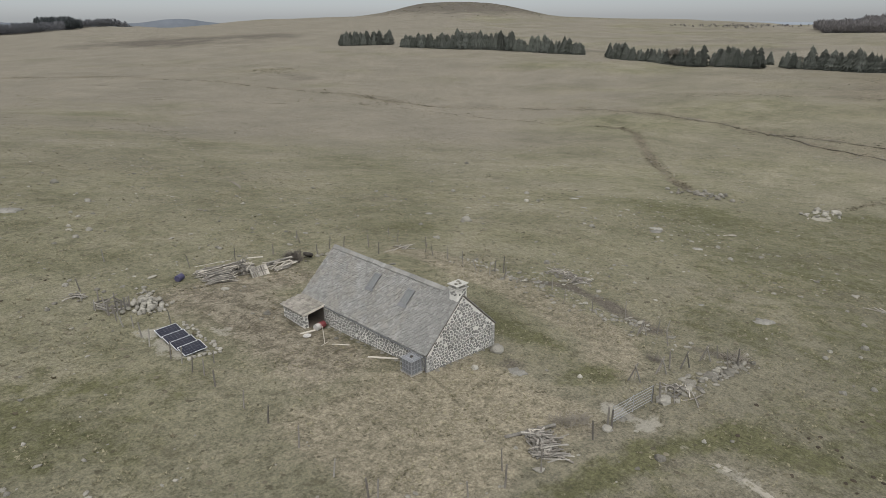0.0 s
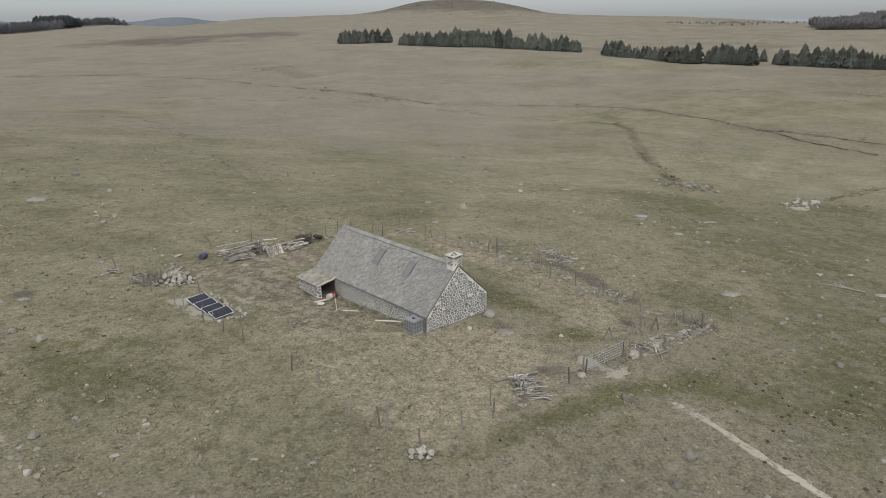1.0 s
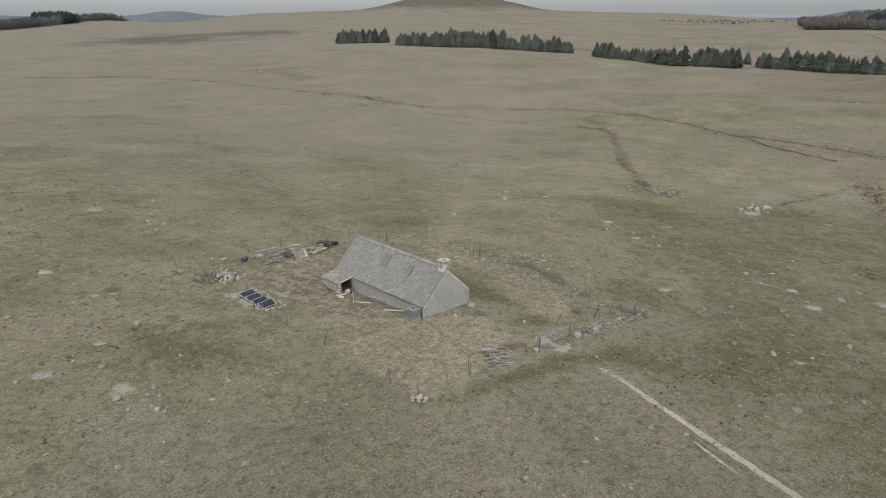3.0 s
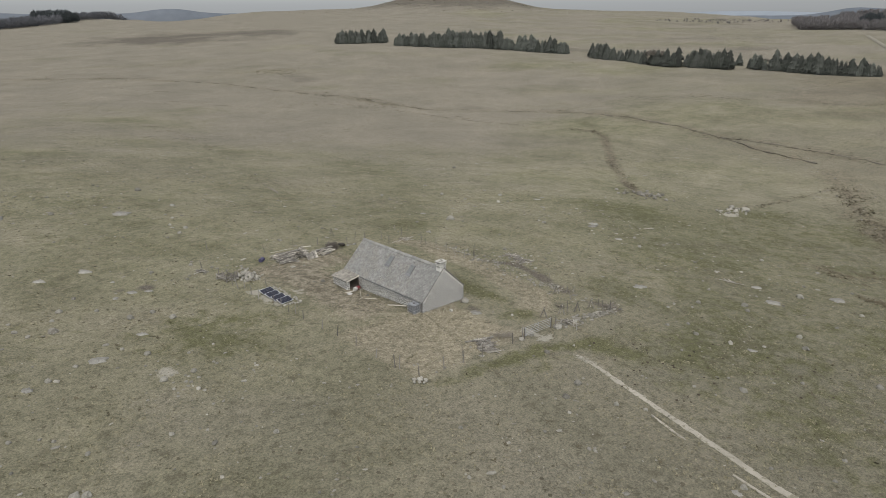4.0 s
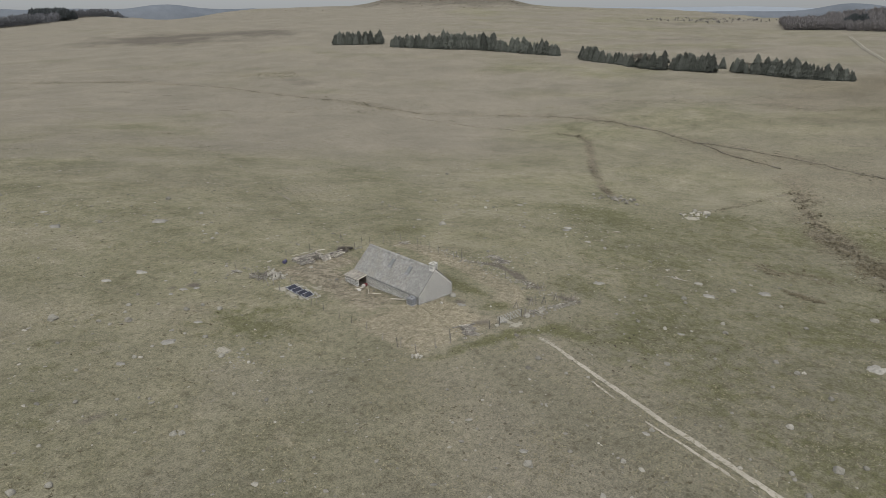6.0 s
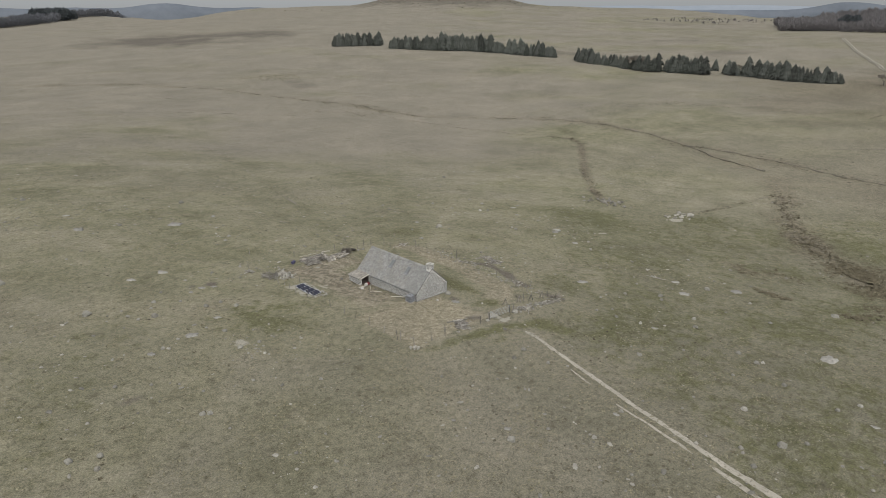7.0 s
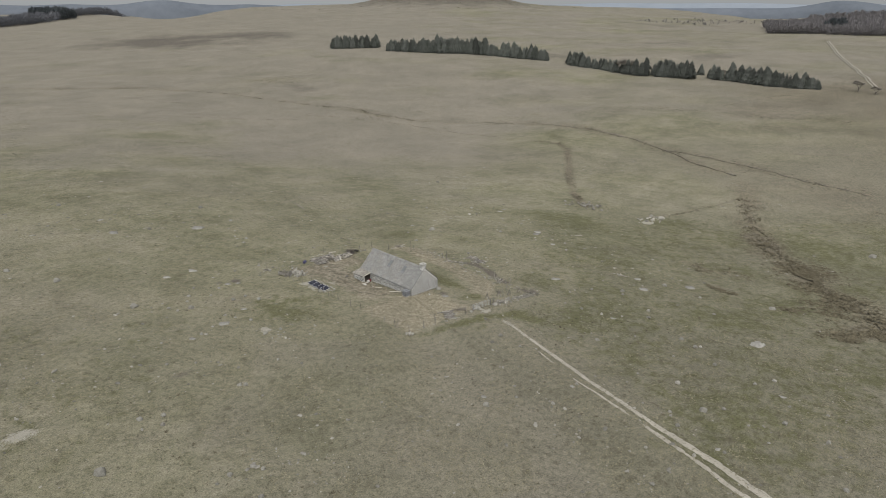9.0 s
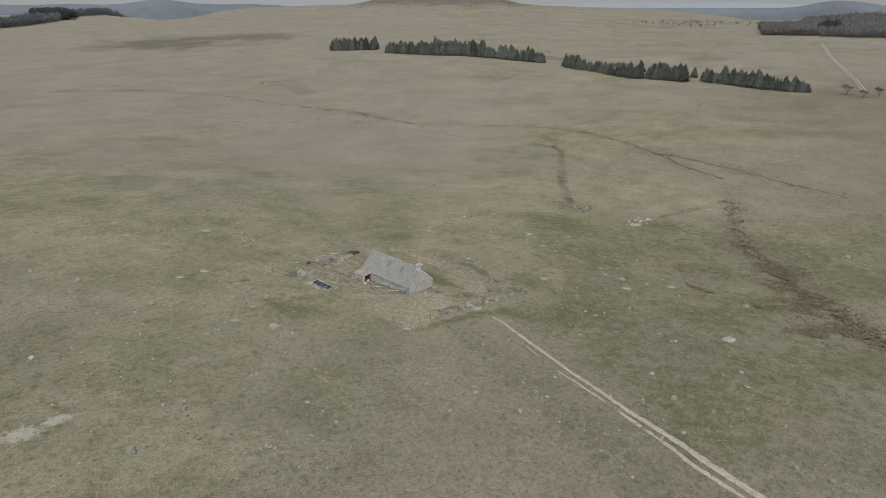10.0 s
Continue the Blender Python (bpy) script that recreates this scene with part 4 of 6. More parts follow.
def tufts(name, spots, heights, widths, material, label, seed, blades=5):
    """Grass clumps: stars of bent blades in one mesh."""
    rng = np.random.default_rng(seed)
    n = len(spots)
    z = rough_land(spots[:, 0], spots[:, 1]) - 0.03
    a = rng.random((n, blades)) * 6.283
    h = heights[:, None] * rng.uniform(0.6, 1.1, (n, blades))
    w = widths[:, None] * rng.uniform(0.6, 1.2, (n, blades))
    lean = rng.uniform(0.5, 1.3, (n, blades)) * w
    cx, cy = spots[:, :1] + 0 * a, spots[:, 1:2] + 0 * a
    zz = z[:, None] + 0 * a
    sx, sy = -np.sin(a), np.cos(a)
    p0 = np.stack([cx + sx * w * 0.4, cy + sy * w * 0.4, zz], -1)
    p1 = np.stack([cx - sx * w * 0.4, cy - sy * w * 0.4, zz], -1)
    p2 = np.stack([cx + np.cos(a) * lean, cy + np.sin(a) * lean, zz + h], -1)
    # the blades of a clump share a foot, so that each clump is one island
    foot = np.stack([spots[:, 0], spots[:, 1], z], -1)
    verts = np.concatenate([foot[:, None], np.stack([p0, p2, p1], 2).reshape(n, blades * 3, 3)], 1).reshape(-1, 3)
    k = blades * 3 + 1
    base = np.arange(n) * k
    faces = []
    for b in range(blades):
        i = base + 1 + 3 * b
        faces.append(np.stack([base, i, i + 1], -1))
        faces.append(np.stack([base, i + 1, i + 2], -1))
    lone(name, mesh_of(name, verts, np.concatenate(faces).tolist(), material), Matrix(), label, "grass", kind="stuff")


def grow_grass():
    rng = np.random.default_rng(77)
    v = -92 + 165 * rng.random(170000) ** 1.1
    u = (rng.random(170000) - 0.5) * (60 + 1.0 * (v + 92))
    x, y = u * RIGHT[0] + v * AHEAD[0], u * RIGHT[1] + v * AHEAD[1]
    keep = (lattice(u / 4.0, v / 4.0, 41) + 0.5 * lattice(u / 1.3, v / 1.3, 42) > 0.62 + 0.3 * rng.random(len(u)))
    keep &= ~((x > -0.6) & (x < 6.9) & (y > -0.6) & (y < 14.1)) & ~((x > -2.5) & (x < 0.2) & (y > 10) & (y < 13.8)) & (near_line(x, y, TRACK) > 0.8) & ~((x > -11) & (x < -8) & (y > 10.5) & (y < 17))
    pts = np.stack([x, y], -1)[keep][:80000]
    tufts("grass_tufts", pts, rng.uniform(0.05, 0.15, len(pts)), rng.uniform(0.08, 0.2, len(pts)), M_GRASS, "dry straw-coloured grass tufts over the moor", 5)
    spots = []
    for line, wide, n in ((BROOK[3:], 2.6, 1700), (GULLY[5:], 0.9, 380), ([(86, -37), (81, -42), (68, -48), (59, -54)], 3.6, 2600), ([(54, -44), (58, -51)], 1.0, 260), ([(47, -52), (47, -57), (46, -62)], 1.5, 620), ([(67, -19), (65, -26), (68, -31)], 1.6, 420), ([(55, -29), (54, -35)], 0.7, 120), ([(91, -22), (99, -26)], 1.0, 160), (DITCH, 0.8, 130), (RILL, 0.7, 140)):
        for _ in range(n):
            k = rng.integers(len(line) - 1)
            t = rng.random()
            (ax, ay), (bx, by) = line[k], line[k + 1]
            spots.append((ax + t * (bx - ax) + rng.normal() * wide, ay + t * (by - ay) + rng.normal() * wide))
    for cx, cy, r, n in ((52, -60, 3.2, 1100), (82, -40, 3.5, 500), (96, 25, 4, 90)):
        for _ in range(n):
            spots.append((cx + rng.normal() * r, cy + rng.normal() * r))
    pts = np.array(spots)
    pts = pts[lattice(pts[:, 0] / 5.5, pts[:, 1] / 5.5, 57) + 0.5 * lattice(pts[:, 0] / 2.1, pts[:, 1] / 2.1, 58) > 0.55 + 0.35 * rng.random(len(pts))]
    n = 9000
    v = -85 + 345 * rng.random(n) ** 1.3
    u = (rng.random(n) - 0.5) * (90 + 1.15 * np.clip(v + 60, 0, None))
    keep = lattice(u / 16, v / 12, 51) + 0.6 * lattice(u / 5, v / 4, 52) > 0.78 + 0.35 * rng.random(n)
    x, y = u * RIGHT[0] + v * AHEAD[0], u * RIGHT[1] + v * AHEAD[1]
    keep &= ~((x > -1) & (x < 7.2) & (y > -1) & (y < 14.5)) & (near_line(x, y, TRACK) > 1.0)
    sedge = np.stack([x, y], -1)[keep]
    tufts("sedge_tussocks", sedge, rng.uniform(0.08, 0.22, len(sedge)), rng.uniform(0.12, 0.36, len(sedge)), M_RUSH, "dark sedge tussocks dotted over the moor", 8)
    tufts("rushes", pts, rng.uniform(0.08, 0.26, len(pts)), rng.uniform(0.2, 0.62, len(pts)), M_RUSH, "dark brown rushes along the brook", 6)


def bog_tussocks():
    """Low rounded tussocks over the hollow and the far slope."""
    rng = np.random.default_rng(91)
    bm = bmesh.new()
    bmesh.ops.create_icosphere(bm, subdivisions=1, radius=0.5)
    base = np.array([p.co[:] for p in bm.verts])
    tri = np.array([[p.index for p in f.verts] for f in bm.faces])
    bm.free()
    n = 46000
    v = -70 + 505 * rng.random(n) ** 1.25
    u = (rng.random(n) - 0.5) * (70 + 1.2 * (v + 80))
    dens = lattice(u / 22, v / 15, 71) * 0.6 + lattice(u / 7, v / 5, 72) * 0.4
    keep = dens > 0.50 + 0.18 * rng.random(n)
    u, v = u[keep], v[keep]
    x, y = u * RIGHT[0] + v * AHEAD[0], u * RIGHT[1] + v * AHEAD[1]
    ok = ~((x > -12) & (x < 20) & (y > -13) & (y < 28)) & (near_line(x, y, TRACK) > 1.6) & (near_line(x, y, SIDE_RUT) > 0.9)
    x, y, v = x[ok], y[ok], v[ok]
    near = len(x)
    # rows and patches of heather clumps on the far slope
    for line, wide, count in (([(258, 111), (267, 107), (284, 99), (281, 80), (279, 70)], 3, 150), ([(285, 48), (278, 34), (283, 20)], 2.5, 90), ([(302, 21), (283, 4), (282, -2)], 2, 60), ([(185, 345), (194, 330)], 9, 260), (NORTH_BROOK[4:], 4, 420), (GULLY[:6], 4, 160), ([(300, 67), (324, 54), (351, 46)], 1.5, 60)):
        t = rng.random(count) * (len(line) - 1)
        k0 = np.minimum(t.astype(int), len(line) - 2)
        corner = np.array(line, float)
        p = corner[k0] + (t - k0)[:, None] * (corner[k0 + 1] - corner[k0]) + rng.normal(size=(count, 2)) * wide
        x, y, v = np.concatenate([x, p[:, 0]]), np.concatenate([y, p[:, 1]]), np.concatenate([v, to_uv(p[:, 0], p[:, 1])[1]])
    z = rough_land(x, y)
    k = len(x)
    s = rng.uniform(0.10, 0.32, k) * (0.75 + np.clip(v + 60, 0, 500) / 420) * np.where(np.arange(k) < near, 1.0, 1.9)
    shape = base[None] * (1 + 0.5 * (rng.random((k, len(base), 1)) - 0.5)) * np.stack([s * 1.5, s * 1.5, s * 0.42], -1)[:, None]
    verts = (shape + np.stack([x, y, z], -1)[:, None]).reshape(-1, 3)
    faces = (tri[None] + (np.arange(k) * len(base))[:, None, None]).reshape(-1, 3)
    lone("bog_tussocks", mesh_of("bog_tussocks", verts, faces.tolist(), M_TUSSOCK), Matrix(), "low brown tussocks dotted over the moor", "grass", kind="stuff")


grow_grass()
bog_tussocks()


def rills():
    """Low dark peat banks along the rills that thread the boggy hollow."""
    r = random.Random(41)
    lines = [(NORTH_BROOK, 0.5, 0.30), (BROOK[:3], 0.35, 0.18), (GULLY[:6], 0.5, 0.32), (PEAT_CUT, 0.5, 0.4), (HEATH_CUT, 0.6, 0.4), (EAST_CUT, 0.4, 0.2), (RILL, 0.4, 0.08), (DITCH, 0.35, 0.12)]
    for line, wide, bank in lines:
        pts = []
        for (ax, ay), (bx, by) in zip(line, line[1:]):
            n = max(2, int(math.hypot(bx - ax, by - ay) / 2.5))
            for k in range(n):
                pts.append((ax + (bx - ax) * k / n, ay + (by - ay) * k / n))
        verts, faces = [], []
        for i, (x, y) in enumerate(pts):
            x += 1.6 * noise.noise((i * 0.16, wide * 9, 1)) + 0.5 * noise.noise((i * 0.6, wide * 9, 4))
            y += 1.6 * noise.noise((i * 0.16, wide * 9, 7)) + 0.5 * noise.noise((i * 0.6, wide * 9, 9))
            w = wide * max(0.0, 0.10 + 1.1 * noise.noise((i * 0.37, wide * 5 + bank, 2)) + r.uniform(-0.5, 0.5))
            h = bank * min(w / wide, 1.0) * r.uniform(0.7, 1.2)
            (px, py), (qx, qy) = pts[max(i - 1, 0)], pts[min(i + 1, len(pts) - 1)]
            way = Vector((qx - px, qy - py)).normalized()
            for s, up in ((-1, -0.25), (-0.6, h), (0.6, h), (1, -0.25)):
                verts.append((x - way.y * s * w, y + way.x * s * w, float(rough_land(x, y)) + up))
        for i in range(len(pts) - 1):
            for k in range(3):
                a = i * 4 + k
                faces.append((a, a + 1, a + 5, a + 4))
        lone("peat_rill", mesh_of("peat_rill", verts, faces, M_PEAT), Matrix(), "narrow dark peat bank along a boggy rill", "rill", kind="structure")


rills()


def far_track():
    """The pale farm track on the far slope: two worn wheel lines with a grassy crown."""
    verts, faces = [], []
    pts = []
    for (ax, ay), (bx, by) in zip(FAR_TRACK, FAR_TRACK[1:]):
        for k in range(10):
            pts.append((ax + (bx - ax) * k / 10, ay + (by - ay) * k / 10))
    for i, (x, y) in enumerate(pts):
        sway = 0.9 * noise.noise((i * 0.13, 3, 3))
        for s in (-1.5, -0.55, 0.45, 1.5):
            e = s + 0.3 * noise.noise((i * 0.5, s, 8)) + sway
            xx, yy = x + e * 0.3, y - e * 0.95
            verts.append((xx, yy, float(rough_land(x, y)) + 0.35))
    for i in range(len(pts) - 1):
        for k in (0, 2):
            a = i * 4 + k
            faces.append((a, a + 1, a + 5, a + 4))
    lone("far_track", mesh_of("far_track", verts, faces, M_TRACK), Matrix(), "pale two-wheel farm track over the far slope", "track", kind="structure")


far_track()


def dirt_track():
    """The worn track from the gate: a main rut and a broken second one."""
    def ribbon(name, shift, width, shown, label, line):
        pts = []
        for (ax, ay), (bx, by) in zip(line, line[1:]):
            n = max(2, int(math.hypot(bx - ax, by - ay) / 0.35))
            pts += [(ax + (bx - ax) * k / n, ay + (by - ay) * k / n) for k in range(n)]
        verts, faces, last = [], [], None
        for i, (x, y) in enumerate(pts):
            j = min(i + 1, len(pts) - 1)
            k = max(i - 1, 0)
            d = Vector((pts[j][0] - pts[k][0], pts[j][1] - pts[k][1])).normalized()
            off = shift + 0.16 * noise.noise((i * 0.05, shift, 3))
            cx, cy = x - d.y * off, y + d.x * off
            wl = width(y) * (1 + 0.55 * noise.noise((i * 0.31, shift, 1)) + 0.35 * noise.noise((i * 0.9, shift, 2)))
            wr = width(y) * (1 + 0.55 * noise.noise((i * 0.31, shift, 11)) + 0.35 * noise.noise((i * 0.9, shift, 12)))
            seen = min(shown(i, y) * 5, 1.0)
            if seen <= 0:
                last = None
                continue
            wl, wr = wl * seen, wr * seen
            base = len(verts)
            for s in (wl, wl * 0.8, -wr * 0.8, -wr):
                px, py = cx - d.y * s, cy + d.x * s
                drop = (0.05 if shift == 0 else -0.03) if abs(s) < max(wl, wr) * 0.85 else 0.16
                verts.append((px, py, float(rough_land(px, py)) - drop))
            if last is not None:
                for k in range(3):
                    faces.append((last + k, last + k + 1, base + k + 1, base + k))
            last = base
        lone(name, mesh_of(name, verts, faces, M_TRACK), Matrix(), label, "track", kind="structure")
    ribbon("dirt_track", 0.0, lambda y: 0.20 + 0.16 * min(max((-y - 15) / 12, 0), 1) + 0.26 * min(max((-y - 42) / 14, 0), 1), lambda i, y: -1 if y > -15.8 else 1 if y < -17.5 else noise.noise((i * 0.2, 0, 0)) + 0.2, "pale worn dirt track across the pasture", TRACK[2:])
    ribbon("dirt_track", 0.02, lambda y: 0.16 + 0.26 * min(max((-y - 36) / 16, 0), 1), lambda i, y: -1 if y > -26 else noise.noise((i * 0.085, 4, 0)) + (0.10 if y > -36 else 0.30) + 0.3 * noise.noise((i * 0.5, 9, 0)), "second broken rut beside the dirt track", SIDE_RUT)


dirt_track()


# ---- the farmhouse ----
W, L, EAVE, RIDGE = 6.3, 13.5, 1.22, 4.18
PITCH = math.atan2(RIDGE - EAVE, W / 2)
house = thing("farmhouse", (0, 0, 0), "low rubble-stone farmhouse with a stone-tiled gable roof", "house")


def wall_mesh(name, outline, normal, thick):
    """A wall from its outer outline, given thickness inwards."""
    bm = bmesh.new()
    outer = [bm.verts.new(p) for p in outline]
    f = bm.faces.new(outer)
    r = bmesh.ops.extrude_face_region(bm, geom=[f])
    bmesh.ops.translate(bm, vec=Vector(normal) * -thick, verts=[v for v in r["geom"] if isinstance(v, bmesh.types.BMVert)])
    bmesh.ops.recalc_face_normals(bm, faces=bm.faces)
    return part(name, bm, M_MORTAR, house, "rubble stones set in wide pale lime mortar")


T = 0.6
gable = wall_mesh("gable_wall", [(0, 0, -1.2), (W, 0, -1.6), (W, 0, EAVE), (W / 2, 0, RIDGE), (0, 0, EAVE)], (0, -1, 0), T)
wall_mesh("gable_wall", [(0, L, -1.2), (W, L, -1.6), (W, L, EAVE), (W / 2, L, RIDGE), (0, L, EAVE)], (0, 1, 0), T)
front = wall_mesh("long_wall", [(0.003, T, -1.2), (0.003, L - T, -1.2), (0.003, L - T, EAVE - 0.02), (0.003, T, EAVE - 0.02)], (-1, 0, 0), T)
wall_mesh("long_wall", [(W - 0.003, T, -1.6), (W - 0.003, L - T, -1.6), (W - 0.003, L - T, EAVE - 0.02), (W - 0.003, T, EAVE - 0.02)], (1, 0, 0), T)


def stone_variant(seed):
    """A rounded fieldstone face, flat at the back, about one metre across."""
    r = random.Random(seed)
    n = 8
    rad = [0.5 * r.uniform(0.78, 1.08) for _ in range(n)]
    ring = lambda k, z: [(math.cos(2 * math.pi * j / n) * rad[j] * k, math.sin(2 * math.pi * j / n) * rad[j] * k, z) for j in range(n)]
    verts = ring(1.0, -0.3) + ring(0.97, 0.05) + ring(0.72, 0.13 + 0.03 * r.random()) + [(r.uniform(-0.1, 0.1), r.uniform(-0.1, 0.1), 0.16)]
    faces = []
    for k in (0, 8):
        faces += [(k + j, k + (j + 1) % n, k + 8 + (j + 1) % n, k + 8 + j) for j in range(n)]
    faces += [(16 + j, 16 + (j + 1) % n, 24) for j in range(n)]
    return mesh_of("wall_stone", verts, faces, M_FIELDSTONE)


STONES = [stone_variant(100 + k) for k in range(10)]


def clip_cell(poly, mid, way):
    """Keep the part of a flat polygon on the near side of the line through mid, square to way."""
    out = []
    for a, b in zip(poly, poly[1:] + poly[:1]):
        da, db = (a - mid).dot(way), (b - mid).dot(way)
        if da <= 0:
            out.append(a)
        if (da < 0 < db) or (db < 0 < da):
            out.append(a.lerp(b, da / (da - db)))
    return out


def lay_stones(wall, origin, across, out, width, top, bottom, limit, seed):
    """Rubble: close-set stones of mixed size with mortar joints, each cut to its neighbours and rounded."""
    r = random.Random(seed)
    seeds = []
    z = bottom(0) - 0.5
    row = 0
    while z < limit:
        h = r.uniform(0.16, 0.24)
        s = (0.12 if row % 2 else 0.0) + r.uniform(-0.05, 0.05)
        while s < width + 0.1:
            seeds.append(Vector((s + r.uniform(-0.07, 0.07), z + r.uniform(-0.06, 0.06))))
            s += r.uniform(0.17, 0.36)
        z += h
        row += 1
    up = Vector((0, 0, 1))
    basis = Matrix((Vector(across), up, Vector(out))).transposed().to_4x4()
    for p in seeds:
        if not 0.08 < p.x < width - 0.08 or p.y > top(p.x) - 0.10 or p.y < bottom(p.x) - 0.05 or r.random() < 0.03:
            continue
        cell = [p + Vector(q) for q in ((-0.4, -0.4), (0.4, -0.4), (0.4, 0.4), (-0.4, 0.4))]
        for q in seeds:
            if q is not p and (q - p).length < 0.8:
                cell = clip_cell(cell, (p + q) / 2, (q - p).normalized())
        if len(cell) < 3:
            continue
        c = sum(cell, Vector((0, 0))) / len(cell)
        joint = r.uniform(0.018, 0.044)
        ring = []
        for a, b in zip(cell, cell[1:] + cell[:1]):
            ring += [a.lerp(b, 0.14), a.lerp(b, 0.86)]
        ring = [v - c for v in ring]
        ring = [v * max(0.3, 1 - joint / max(v.length, 0.05)) for v in ring]
        if any(c.y + v.y > top(c.x + v.x) - 0.03 for v in ring):
            continue
        n = len(ring)
        lift = r.uniform(0.02, 0.045)
        verts = [(v.x, v.y, -0.1) for v in ring] + [(v.x * 0.97, v.y * 0.97, lift * 0.5) for v in ring] + [(v.x * 0.74, v.y * 0.74, lift) for v in ring] + [(0, 0, lift * 1.15)]
        faces = [(k + j, k + (j + 1) % n, k + n + (j + 1) % n, k + n + j) for k in (0, n) for j in range(n)]
        faces += [(2 * n + j, 2 * n + (j + 1) % n, 3 * n) for j in range(n)]
        ob = new("wall_stone", mesh_of("wall_stone", verts, faces, M_FIELDSTONE))
        ob.parent = wall
        ob.matrix_world = Matrix.Translation(Vector(origin) + Vector(across) * c.x + up * c.y) @ basis


# quoins
def quoins(wall, x, y, dx, dy, z0, z1, seed):
    r = random.Random(seed)
    z, k = z0, 0
    while z < z1 - 0.15:
        h = r.uniform(0.26, 0.36)
        a, b = (0.52, 0.30) if k % 2 else (0.30, 0.50)
        a, b = a * r.uniform(0.85, 1.15), b * r.uniform(0.85, 1.15)
        xa, xb = sorted((x - dx * 0.02, x + dx * a))
        ya, yb = sorted((y - dy * 0.02, y + dy * b))
        bm = box(bmesh.new(), xa, xb, ya, yb, z, min(z + h - 0.03, z1), bevel=0.02)
        part("quoin", bm, M_QUOIN, wall, "pale dressed granite cornerstone")
        z += h
        k += 1


quoins(gable, 0, 0, 1, 1, -0.25, EAVE - 0.06, 1)
quoins(gable, W, 0, -1, 1, -0.75, EAVE - 0.06, 2)


# roof: two slopes of boards, laid with stone tiles
def roof_frame(side):
    """The eave's corner and the axes along the eave, up the slope and out of it."""
    c, s = math.cos(PITCH), math.sin(PITCH)
    if side == 0:
        return Vector((0, 0, EAVE)), Vector((0, 1, 0)), Vector((c, 0, s)), Vector((-s, 0, c))
    return Vector((W, 0, EAVE)), Vector((0, 1, 0)), Vector((-c, 0, s)), Vector((s, 0, c))


SLOPE = (W / 2) / math.cos(PITCH)


def tile_points(w, ln, th, r):
    """A thick stone shingle with a rounded, chipped foot; y runs up the slope."""
    prof = [(-0.5, 1.0), (-0.5, 0.30), (-0.40, 0.10), (-0.15, 0.0), (0.17, 0.01), (0.41, 0.11), (0.5, 0.32), (0.5, 1.0)]
    prof = [(x * w * r.uniform(0.93, 1.0), y * ln + r.uniform(-0.015, 0.015)) for x, y in prof]
    return [(x, y, 0.0) for x, y in prof] + [(x * 0.97, y + 0.005, th) for x, y in prof]


TILE_FACES = [tuple(range(8, 16))[::-1]] + [(j, (j + 1) % 8, 8 + (j + 1) % 8, 8 + j) for j in range(8)]
tile_rng = random.Random(17)
TILES = [mesh_of("roof_tile", tile_points(0.36, 0.34, 0.04, tile_rng), TILE_FACES, M_LAUZE) for _ in range(8)]


